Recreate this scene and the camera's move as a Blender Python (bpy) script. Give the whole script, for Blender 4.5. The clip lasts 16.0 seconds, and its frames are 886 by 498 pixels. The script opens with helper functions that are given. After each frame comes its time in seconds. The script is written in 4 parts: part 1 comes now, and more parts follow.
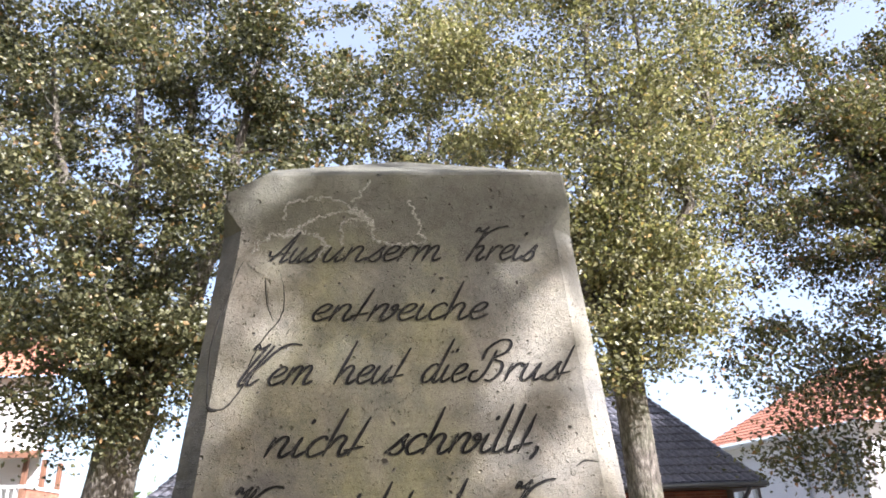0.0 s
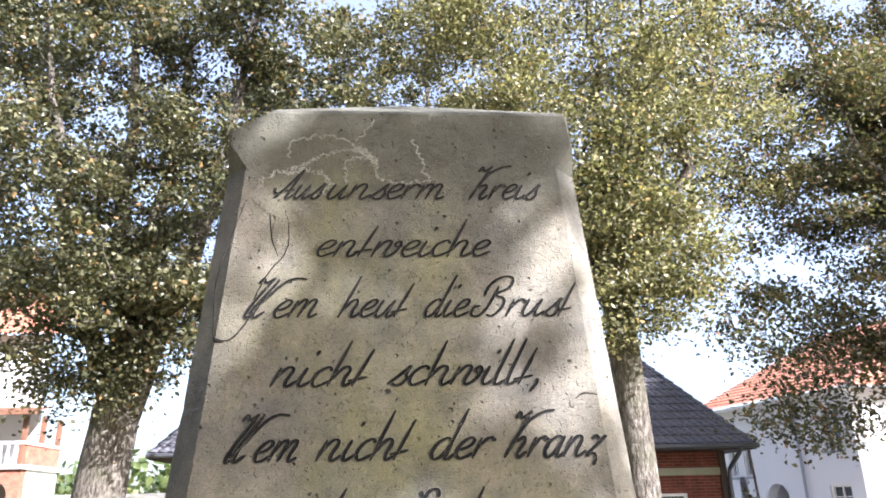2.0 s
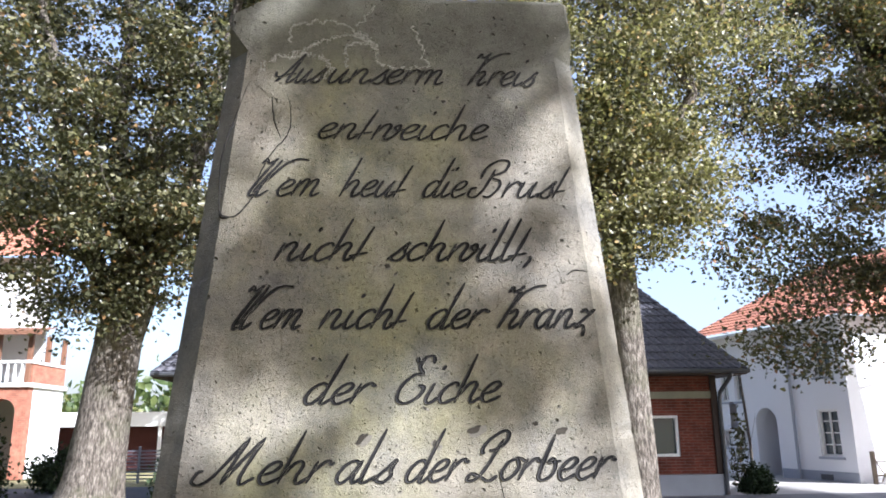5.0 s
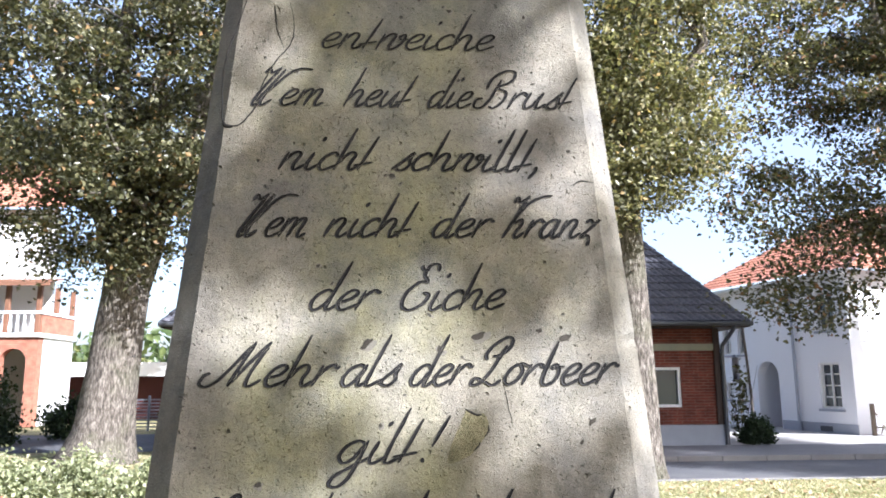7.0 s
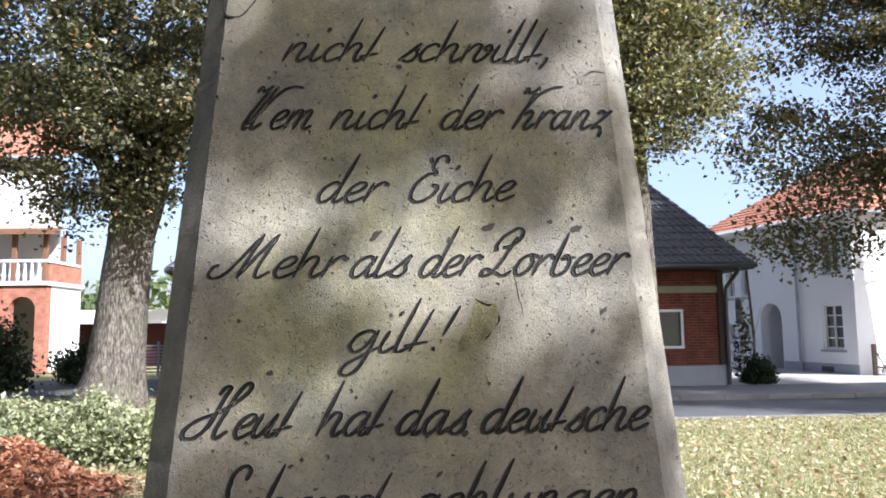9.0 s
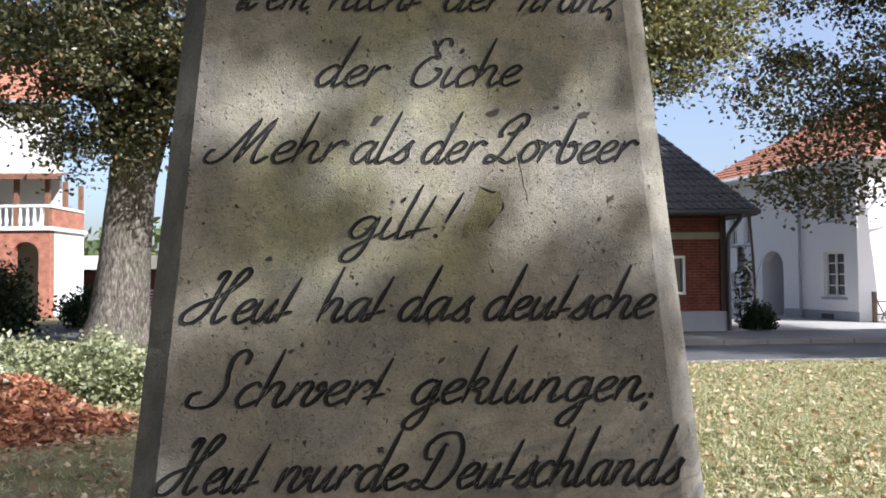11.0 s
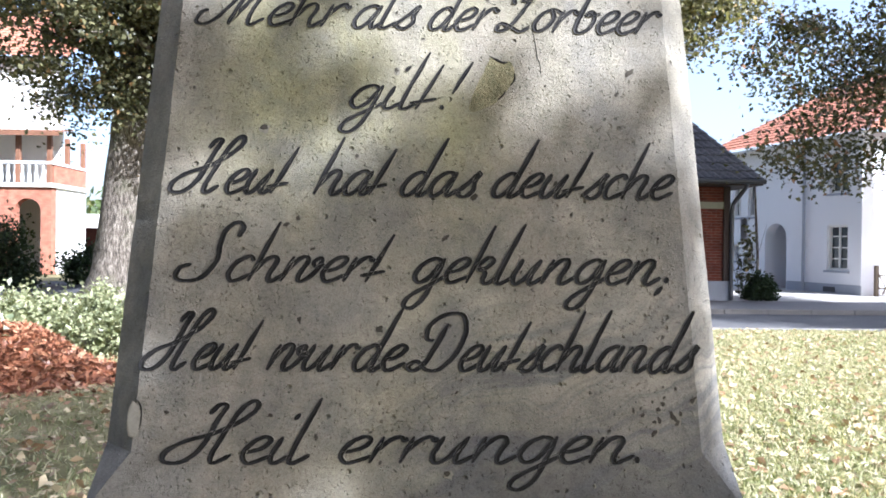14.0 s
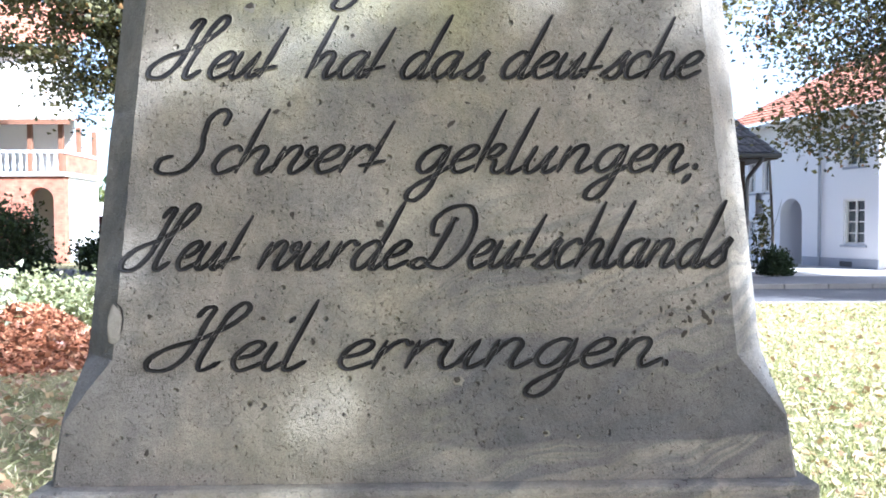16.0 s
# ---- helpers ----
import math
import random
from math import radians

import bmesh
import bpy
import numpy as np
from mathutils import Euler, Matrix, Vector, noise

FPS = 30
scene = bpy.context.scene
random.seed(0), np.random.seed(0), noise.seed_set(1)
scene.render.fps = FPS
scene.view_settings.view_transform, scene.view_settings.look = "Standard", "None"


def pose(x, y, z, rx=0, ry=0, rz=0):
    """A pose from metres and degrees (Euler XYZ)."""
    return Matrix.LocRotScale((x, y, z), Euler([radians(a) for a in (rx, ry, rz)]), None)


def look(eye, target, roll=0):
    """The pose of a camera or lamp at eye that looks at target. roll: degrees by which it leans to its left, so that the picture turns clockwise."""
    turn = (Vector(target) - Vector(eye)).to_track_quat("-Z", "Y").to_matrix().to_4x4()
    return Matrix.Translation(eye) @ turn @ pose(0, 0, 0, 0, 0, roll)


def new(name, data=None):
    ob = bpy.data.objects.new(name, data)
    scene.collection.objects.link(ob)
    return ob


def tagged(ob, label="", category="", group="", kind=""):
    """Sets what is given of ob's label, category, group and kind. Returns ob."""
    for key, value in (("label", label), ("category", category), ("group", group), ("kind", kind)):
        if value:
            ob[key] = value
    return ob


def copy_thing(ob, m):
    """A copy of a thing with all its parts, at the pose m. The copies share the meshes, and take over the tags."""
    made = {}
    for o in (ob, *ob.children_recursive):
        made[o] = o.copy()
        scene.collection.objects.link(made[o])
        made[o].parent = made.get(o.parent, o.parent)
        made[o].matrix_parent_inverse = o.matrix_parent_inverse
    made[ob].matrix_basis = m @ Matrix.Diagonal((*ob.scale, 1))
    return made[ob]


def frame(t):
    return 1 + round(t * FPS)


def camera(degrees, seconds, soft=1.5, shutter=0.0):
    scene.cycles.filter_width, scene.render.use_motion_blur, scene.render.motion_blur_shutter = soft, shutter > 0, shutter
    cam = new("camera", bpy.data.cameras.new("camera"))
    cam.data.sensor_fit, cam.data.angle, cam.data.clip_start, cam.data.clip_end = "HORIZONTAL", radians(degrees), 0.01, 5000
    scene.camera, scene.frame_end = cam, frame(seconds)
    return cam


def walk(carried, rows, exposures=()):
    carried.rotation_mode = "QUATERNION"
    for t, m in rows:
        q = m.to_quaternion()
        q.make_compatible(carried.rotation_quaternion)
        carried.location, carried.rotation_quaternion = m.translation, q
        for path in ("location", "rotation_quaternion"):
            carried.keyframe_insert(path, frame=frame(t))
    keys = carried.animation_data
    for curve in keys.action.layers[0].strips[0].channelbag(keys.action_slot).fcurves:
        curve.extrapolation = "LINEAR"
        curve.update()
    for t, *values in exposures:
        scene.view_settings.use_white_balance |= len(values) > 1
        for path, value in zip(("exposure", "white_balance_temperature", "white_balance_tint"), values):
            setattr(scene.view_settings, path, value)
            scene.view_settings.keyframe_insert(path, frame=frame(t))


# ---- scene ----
cam = camera(61.76, 16.0, soft=1.8)


def view(t, x, y, z, yaw, pitch, roll):
    """A row of the path: yaw to the left, pitch up, roll about the line of sight, in degrees."""
    return t, pose(x, y, z, 0, 0, yaw) @ pose(0, 0, 0, 90 + pitch) @ pose(0, 0, 0, 0, 0, roll)


PATH = [
    (0, -0.004, -1.015, 1.958, -3.48, 21.80, -1.80),
    (0.5, -0.005, -1.011, 1.952, -3.26, 21.48, -1.77),
    (1, -0.006, -1.008, 1.942, -3.22, 20.48, -1.38),
    (1.5, -0.009, -1.006, 1.927, -3.58, 19.45, -1.34),
    (2, -0.014, -1.011, 1.915, -3.61, 19.00, -1.27),
    (2.5, -0.017, -1.022, 1.905, -3.92, 18.29, -0.93),
    (3, -0.018, -1.027, 1.889, -3.74, 17.34, -1.32),
    (3.5, -0.016, -1.030, 1.872, -3.87, 16.55, -1.01),
    (4, -0.014, -1.026, 1.862, -3.61, 15.44, -0.82),
    (4.5, -0.014, -1.028, 1.849, -3.63, 14.44, -0.73),
    (7, -0.013, -1.009, 1.768, -3.13, 9.99, -0.34),
    (7.5, -0.016, -1.007, 1.751, -2.84, 9.24, -0.77),
    (8, -0.018, -1.000, 1.730, -2.82, 8.26, -0.84),
    (8.5, -0.020, -0.992, 1.712, -2.99, 7.32, -0.58),
    (9, -0.020, -0.984, 1.691, -2.78, 5.93, -0.75),
    (11.5, -0.020, -0.949, 1.590, -2.45, 1.28, -0.44),
    (12, -0.020, -0.946, 1.573, -2.06, 0.56, -0.56),
    (12.5, -0.023, -0.938, 1.557, -1.97, -0.30, -0.20),
    (13, -0.021, -0.931, 1.539, -2.24, -1.06, 0.26),
    (13.5, -0.021, -0.912, 1.515, -2.09, -1.27, 0.15),
    (14, -0.021, -0.894, 1.490, -2.40, -0.47, 0.72),
    (14.5, -0.024, -0.880, 1.462, -2.27, -0.63, 0.13),
    (15, -0.024, -0.861, 1.440, -2.05, -0.72, -0.16),
    (15.5, -0.017, -0.843, 1.412, -1.40, -1.68, -0.27),
    (16, -0.011, -0.815, 1.380, -1.47, -1.67, -0.28),
]
EXPOSURES = [(0, 2.0, 5600, 17), (1.5, 2.22, 5560, 17), (3, 2.05, 5500, 16), (4.5, 1.65, 5400, 15), (7.5, 1.92, 5380, 15), (9, 1.45, 5430, 14), (11.5, 1.05, 5500, 14), (12.6, 1.03, 5480, 14), (13.5, 1.64, 5300, 14), (14, 1.9, 5230, 14), (16, 2.42, 5030, 13)]
walk(cam, [view(*row) for row in PATH], EXPOSURES)

# ---- daylight ----
SUN = Vector((0.60, -0.55, 0.58)).normalized()
world = bpy.data.worlds.new("sky")
scene.world = world
world.use_nodes = True
sky = world.node_tree.nodes.new("ShaderNodeTexSky")
sky.sky_type, sky.sun_disc = "NISHITA", False
sky.sun_elevation, sky.sun_rotation = math.asin(SUN.z), math.atan2(SUN.x, SUN.y)
sky.air_density, sky.dust_density = 1.0, 3.5
back = world.node_tree.nodes["Background"]
back.inputs["Strength"].default_value = 0.085
haze = world.node_tree.nodes.new("ShaderNodeMix")   # thin bright haze over the whole sky
haze.data_type, haze.blend_type = "RGBA", "ADD"
haze.inputs[0].default_value, haze.inputs[7].default_value = 1.0, (1.25, 1.08, 0.84, 1)
world.node_tree.links.new(sky.outputs[0], haze.inputs[6])
world.node_tree.links.new(haze.outputs[2], back.inputs["Color"])
sun = new("sun", bpy.data.lights.new("sun", "SUN"))
sun.data.energy, sun.data.angle, sun.data.color = 5.0, radians(0.5), (1.0, 0.93, 0.82)
sun.matrix_world = look(SUN * 40, (0, 0, 0))


# ---- materials ----
class Nodes:
    """A node material, written short."""

    def __init__(self, name, rough=0.8, metal=0.0, spec=0.3):
        self.mat = bpy.data.materials.new(name)
        self.mat.use_nodes = True
        self.tree = self.mat.node_tree
        self.bsdf = self.tree.nodes["Principled BSDF"]
        self.put("Roughness", rough), self.put("Metallic", metal), self.put("Specular IOR Level", spec)
        self.at = self.add("ShaderNodeTexCoord").outputs["Object"]

    def add(self, kind):
        return self.tree.nodes.new(kind)

    def link(self, value, socket):
        if isinstance(value, bpy.types.NodeSocket):
            self.tree.links.new(value, socket)
        elif isinstance(value, tuple) and len(value) == 3 and socket.type == "RGBA":
            socket.default_value = (*value, 1)
        else:
            socket.default_value = value

    def put(self, name, value):
        self.link(value, self.bsdf.inputs[name])

    def scaled(self, scale, at=None):
        node = self.add("ShaderNodeMapping")
        self.link(at or self.at, node.inputs["Vector"])
        node.inputs["Scale"].default_value = scale
        return node.outputs[0]

    def noise(self, scale, detail=4.0, rough=0.55, at=None):
        node = self.add("ShaderNodeTexNoise")
        self.link(at or self.at, node.inputs["Vector"])
        self.link(scale, node.inputs["Scale"]), self.link(detail, node.inputs["Detail"]), self.link(rough, node.inputs["Roughness"])
        return node.outputs["Fac"]

    def cells(self, scale, feature="F1", at=None, out="Distance"):
        node = self.add("ShaderNodeTexVoronoi")
        node.feature = feature
        self.link(at or self.at, node.inputs["Vector"]), self.link(scale, node.inputs["Scale"])
        return node.outputs[out]

    def ramp(self, value, *stops):
        """Colour stops of (place, colour) on a value."""
        node = self.add("ShaderNodeValToRGB")
        self.link(value, node.inputs[0])
        marks = node.color_ramp.elements
        while len(marks) < len(stops):
            marks.new(0.5)
        for mark, (place, colour) in zip(marks, stops):
            mark.position = place
            mark.color = (*colour, 1) if isinstance(colour, tuple) else (colour, colour, colour, 1)
        return node.outputs["Color"]

    def mix(self, fac, a, b, blend="MIX"):
        node = self.add("ShaderNodeMix")
        node.data_type, node.blend_type = "RGBA", blend
        self.link(fac, node.inputs[0]), self.link(a, node.inputs[6]), self.link(b, node.inputs[7])
        return node.outputs[2]

    def math(self, op, a, b=0.0, clamp=False):
        node = self.add("ShaderNodeMath")
        node.operation, node.use_clamp = op, clamp
        self.link(a, node.inputs[0]), self.link(b, node.inputs[1])
        return node.outputs[0]

    def random(self, island=True):
        if island:
            return self.add("ShaderNodeNewGeometry").outputs["Random Per Island"]
        return self.add("ShaderNodeObjectInfo").outputs["Random"]

    def bump(self, height, strength=0.4, distance=0.01):
        node = self.add("ShaderNodeBump")
        node.inputs["Strength"].default_value, node.inputs["Distance"].default_value = strength, distance
        self.link(height, node.inputs["Height"])
        self.put("Normal", node.outputs[0])
        return self

    def colour(self, value):
        self.put("Base Color", value)
        return self


def plain(name, colour, rough=0.7, grain=60.0, depth=0.25, metal=0.0, spec=0.3, patch=2.0):
    """A painted or simple surface with grain and faint patches."""
    n = Nodes(name, rough, metal, spec)
    dark = tuple(c * (1 - depth) for c in colour)
    tone = n.mix(n.noise(patch, 5), dark, tuple(min(1, c * (1 + depth)) for c in colour))
    fine = n.ramp(n.noise(grain, 3), (0.3, 0.82), (0.7, 1.0))
    n.colour(n.mix(1.0, tone, fine, "MULTIPLY"))
    return n.bump(n.noise(grain, 3), 0.2, 0.004).mat


def stone_material():
    """Grey-beige sandstone: algae down the middle of the face, a darker capstone, damp bedding in the foot deepened to
    add shade.
    """
    n = Nodes("sandstone", 0.9, spec=0.15)
    high = n.add("ShaderNodeSeparateXYZ")
    n.link(n.at, high.inputs[0])
    x, z = high.outputs[0], high.outputs[2]
    base = n.ramp(n.noise(4.0, 6, 0.6), (0.34, (0.19, 0.174, 0.146)), (0.5, (0.252, 0.232, 0.194)), (0.66, (0.31, 0.288, 0.246)))
    base = n.mix(n.ramp(n.noise(5.5, 5, 0.6), (0.5, 0.0), (0.66, 0.3)), base, (0.27, 0.225, 0.182))
    # yellow-green algae, thickest round the middle of the face
    middle = n.math("ADD", n.math("ABSOLUTE", n.math("ADD", x, 0.03)), n.math("MULTIPLY", n.math("SUBTRACT", n.noise(5, 5, 0.65), 0.5), 0.55))
    film = n.ramp(n.noise(4.2, 5, 0.65, n.scaled((1.2, 1.2, 0.7))), (0.36, 0.15), (0.58, 0.85))
    film = n.math("MULTIPLY", film, n.ramp(middle, (0.1, 1.0), (0.26, 0.12)))
    film = n.math("MULTIPLY", film, n.ramp(n.math("SUBTRACT", z, 1.0), (0.45, 0.3), (0.62, 1.0)))
    base = n.mix(film, base, (0.262, 0.25, 0.14))
    # grey soot in drifts
    base = n.mix(n.ramp(n.noise(3.6, 7, 0.68), (0.47, 0.0), (0.6, 0.62)), base, (0.125, 0.124, 0.122))
    base = n.mix(n.ramp(n.noise(13, 6, 0.7, n.scaled((1.0, 1.0, 0.55))), (0.52, 0.0), (0.66, 0.45)), base, (0.14, 0.132, 0.12))
    # the upper block is darkest
    crown = n.math("ADD", z, n.math("MULTIPLY", n.noise(9, 5, 0.65), 0.16))
    crown = n.ramp(n.math("SUBTRACT", crown, 1.6), (0.84, 0.0), (0.94, 0.75))
    base = n.mix(crown, base, (0.12, 0.118, 0.096))
    # a tide mark of damp above the ledge, with wavy bedding over it, both deepened to add shade
    tide = n.math("SUBTRACT", z, n.math("MULTIPLY", n.noise(6, 3), 0.05))
    tide = n.ramp(n.math("SUBTRACT", tide, 0.6), (0.518, 0.0), (0.523, 0.8), (0.6, 0.5), (0.7, 0.0))
    east = n.ramp(n.math("ADD", x, n.math("MULTIPLY", n.noise(7, 4), 0.3)), (0.06, 0.0), (0.24, 1.0))
    base = n.mix(n.math("MULTIPLY", tide, east), base, (0.068, 0.071, 0.078))
    warp = n.add("ShaderNodeCombineXYZ")
    n.link(n.math("MULTIPLY", x, 3.0), warp.inputs[0])
    n.link(n.math("ADD", n.math("MULTIPLY", z, 60.0), n.math("ADD", n.math("MULTIPLY", x, -22.0), n.math("MULTIPLY", n.noise(5, 3), 9.0))), warp.inputs[2])
    layers = n.noise(1.0, 4, 0.6, warp.outputs[0])
    low = n.ramp(n.math("SUBTRACT", z, 0.9), (0.44, 1.0), (0.56, 0.0))
    base = n.mix(n.math("MULTIPLY", n.ramp(layers, (0.44, 0.0), (0.58, 0.7)), n.math("MULTIPLY", low, east)), base, (0.105, 0.107, 0.11))
    grit = n.noise(420, 3, 0.7)
    base = n.mix(1.0, base, n.ramp(grit, (0.28, 0.74), (0.5, 0.98), (0.75, 1.16)), "MULTIPLY")
    base = n.mix(1.0, base, n.ramp(n.noise(26, 5, 0.7), (0.3, 0.8), (0.7, 1.16)), "MULTIPLY")
    # small pits, the shade of their hollows mixed into the colour
    pits = n.cells(70)
    pick = n.ramp(n.noise(45, 2), (0.6, 0.0), (0.68, 1.0))
    hole = n.math("MULTIPLY", n.ramp(pits, (0.1, 1.0), (0.24, 0.0)), pick)
    base = n.mix(n.math("MULTIPLY", hole, 0.45), base, (0.09, 0.08, 0.062))
    n.colour(base)
    specks = n.ramp(n.cells(240), (0.1, 1.0), (0.34, 0.0))
    specks = n.math("MULTIPLY", specks, n.ramp(n.noise(120, 2), (0.5, 0.0), (0.62, 1.0)))
    height = n.math("ADD", n.math("ADD", n.math("MULTIPLY", grit, 0.25), n.math("MULTIPLY", specks, 0.7)), n.math("MULTIPLY", n.noise(110, 4, 0.7), 0.3))
    height = n.math("ADD", height, n.math("MULTIPLY", n.noise(22, 4), 1.0))
    height = n.math("SUBTRACT", height, n.math("MULTIPLY", hole, 1.6))
    return n.bump(height, 1.0, 0.005).mat


def leaf_material(name, dark, mid, light, odd, glow=0.45, spread=0.08, gloss=0.42):
    n = Nodes(name, gloss, spec=0.4)
    pick = n.random()
    tone = n.ramp(pick, (0.0, dark), (0.5, mid), (1.0 - spread * 1.6, light), (1.0 - spread, odd))
    patch = n.ramp(n.noise(0.35, 3), (0.42, 0.0), (0.62, 0.6))
    tone = n.mix(patch, tone, n.mix(0.5, tone, light))
    n.colour(tone)
    through_leaf = n.add("ShaderNodeBsdfTranslucent")
    n.link(n.mix(1.0, tone, (1.3, 1.4, 0.85), "MULTIPLY"), through_leaf.inputs["Color"])
    both = n.add("ShaderNodeMixShader")
    both.inputs[0].default_value = glow
    n.tree.links.new(n.bsdf.outputs[0], both.inputs[1])
    n.tree.links.new(through_leaf.outputs[0], both.inputs[2])
    n.tree.links.new(both.outputs[0], n.tree.nodes["Material Output"].inputs["Surface"])
    return n.mat


def bark_material():
    n = Nodes("bark", 0.92, spec=0.15)
    ridge = n.noise(7.0, 6, 0.7, n.scaled((3.2, 3.2, 0.9)))
    tone = n.ramp(ridge, (0.36, (0.035, 0.03, 0.025)), (0.52, (0.13, 0.112, 0.093)), (0.7, (0.3, 0.268, 0.232)))
    n.colour(n.mix(n.ramp(n.noise(1.3, 4), (0.5, 0.0), (0.7, 0.4)), tone, (0.12, 0.13, 0.07)))
    return n.bump(ridge, 1.0, 0.06).mat


def brick_material(name="brickwork", a=(0.235, 0.066, 0.038), b=(0.165, 0.047, 0.03)):
    n = Nodes(name, 0.85, spec=0.2)
    swap = n.add("ShaderNodeSeparateXYZ")
    n.link(n.at, swap.inputs[0])
    flat = n.add("ShaderNodeCombineXYZ")
    n.link(n.math("ADD", swap.outputs[0], swap.outputs[1]), flat.inputs[0]), n.link(swap.outputs[2], flat.inputs[1])
    node = n.add("ShaderNodeTexBrick")
    n.link(flat.outputs[0], node.inputs["Vector"])
    n.link(a, node.inputs["Color1"]), n.link(b, node.inputs["Color2"]), n.link((0.17, 0.11, 0.085), node.inputs["Mortar"])
    node.inputs["Scale"].default_value = 1.0
    node.inputs["Mortar Size"].default_value, node.inputs["Brick Width"].default_value, node.inputs["Row Height"].default_value = 0.006, 0.25, 0.075
    n.colour(n.mix(1.0, node.outputs["Color"], n.ramp(n.noise(3, 5), (0.3, 0.7), (0.7, 1.15)), "MULTIPLY"))
    return n.bump(n.math("SUBTRACT", 1.0, node.outputs["Fac"]), 0.5, 0.01).mat


def roof_material(name, a, b):
    n = Nodes(name, 0.6, spec=0.35)
    tone = n.ramp(n.noise(14, 3), (0.35, a), (0.65, b))
    n.colour(n.mix(n.ramp(n.noise(1.2, 5), (0.5, 0.0), (0.75, 0.5)), tone, tuple(c * 0.45 for c in a)))
    return n.bump(n.noise(40, 3), 0.3, 0.01).mat


def lawn_material():
    n = Nodes("turf", 0.95, spec=0.1)
    tone = n.ramp(n.noise(1.1, 6, 0.6), (0.32, (0.17, 0.175, 0.07)), (0.5, (0.33, 0.295, 0.15)), (0.68, (0.47, 0.41, 0.24)))
    tone = n.mix(1.0, tone, n.ramp(n.noise(45, 4, 0.7), (0.3, 0.5), (0.7, 1.2)), "MULTIPLY")
    n.colour(tone)
    return n.bump(n.noise(60, 4, 0.7), 0.9, 0.03).mat


def asphalt_material():
    n = Nodes("asphalt", 0.85, spec=0.25)
    tone = n.ramp(n.noise(160, 3, 0.7), (0.3, (0.045, 0.046, 0.052)), (0.7, (0.11, 0.11, 0.118)))
    n.colour(n.mix(n.ramp(n.noise(0.6, 5), (0.45, 0.0), (0.7, 0.5)), tone, (0.17, 0.165, 0.155)))
    return n.bump(n.noise(200, 3), 0.5, 0.006).mat


STONE = stone_material()


def letter_paint(name, wear):
    """Black paint in the carving, rubbed off in specks to the stone."""
    n = Nodes(name, 0.8, spec=0.2)
    rub = n.ramp(n.noise(170, 4, 0.7), (0.68 - wear, 0.0), (0.84 - wear, 0.6))
    n.colour(n.mix(rub, n.ramp(n.noise(30, 3), (0.3, (0.008, 0.008, 0.009)), (0.7, (0.026, 0.025, 0.025))), (0.22, 0.2, 0.16)))
    return n.bump(n.noise(350, 3), 0.5, 0.002).mat


# the third paint is paler, for the lit middle of the grooves
BLACK, WORN_BLACK, LIT_GROOVE = letter_paint("letter_paint", 0.0), letter_paint("faded_letter_paint", 0.11), letter_paint("lit_groove_paint", 0.09)
CRACK = plain("crack_black", (0.02, 0.018, 0.015), 0.95, 200)


def spall_material():
    n = Nodes("fresh_sandstone", 0.92, spec=0.15)
    tone = n.ramp(n.noise(45, 5, 0.7), (0.3, (0.15, 0.136, 0.08)), (0.5, (0.235, 0.214, 0.125)), (0.7, (0.3, 0.272, 0.165)))
    n.colour(n.mix(1.0, tone, n.ramp(n.noise(420, 3, 0.7), (0.3, 0.6), (0.7, 1.2)), "MULTIPLY"))
    return n.bump(n.noise(150, 5, 0.75), 1.0, 0.004).mat


SPALL = spall_material()
# pale stone for a chipped arris and for the painted highlights of pits
CHIP_AND_GLINT = plain("chip_and_glint_sandstone", (0.2, 0.186, 0.155), 0.92, 240, 0.3, patch=40)
# dark tone painted for the shade inside the pits
PIT = plain("pit_shade", (0.05, 0.044, 0.034), 0.95, 260, 0.5, patch=60)
LICHEN = plain("lichen", (0.4, 0.39, 0.345), 0.95, 240, 0.35, patch=30)
BARK = bark_material()
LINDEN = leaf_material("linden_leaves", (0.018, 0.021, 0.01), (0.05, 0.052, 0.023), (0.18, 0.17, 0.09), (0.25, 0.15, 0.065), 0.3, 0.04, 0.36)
# lighter copy of the leaves: sunlight on the right tree put into the colour
LINDEN_SUN = leaf_material("linden_leaves_sunlit", (0.028, 0.031, 0.014), (0.1, 0.096, 0.042), (0.35, 0.32, 0.17), (0.36, 0.25, 0.11), 0.36, 0.04, 0.38)
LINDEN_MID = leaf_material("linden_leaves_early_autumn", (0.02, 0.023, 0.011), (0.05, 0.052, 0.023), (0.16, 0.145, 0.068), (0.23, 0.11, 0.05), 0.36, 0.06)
SHRUB = leaf_material("shrub_leaves", (0.12, 0.135, 0.065), (0.22, 0.235, 0.125), (0.37, 0.38, 0.22), (0.44, 0.42, 0.27), 0.3)
PALE = leaf_material("pale_leaves", (0.2, 0.24, 0.15), (0.36, 0.39, 0.27), (0.55, 0.56, 0.43), (0.6, 0.6, 0.5), 0.3)
EVERGREEN = leaf_material("evergreen_leaves", (0.012, 0.02, 0.01), (0.022, 0.038, 0.015), (0.04, 0.06, 0.022), (0.05, 0.07, 0.03), 0.2, 0.08, 0.8)
FAR_GREEN = leaf_material("far_leaves", (0.05, 0.075, 0.03), (0.08, 0.115, 0.04), (0.14, 0.17, 0.06), (0.2, 0.19, 0.07), 0.4)
GRASS = leaf_material("grass_blades", (0.15, 0.165, 0.075), (0.28, 0.285, 0.14), (0.43, 0.405, 0.24), (0.54, 0.49, 0.33), 0.3, 0.25)
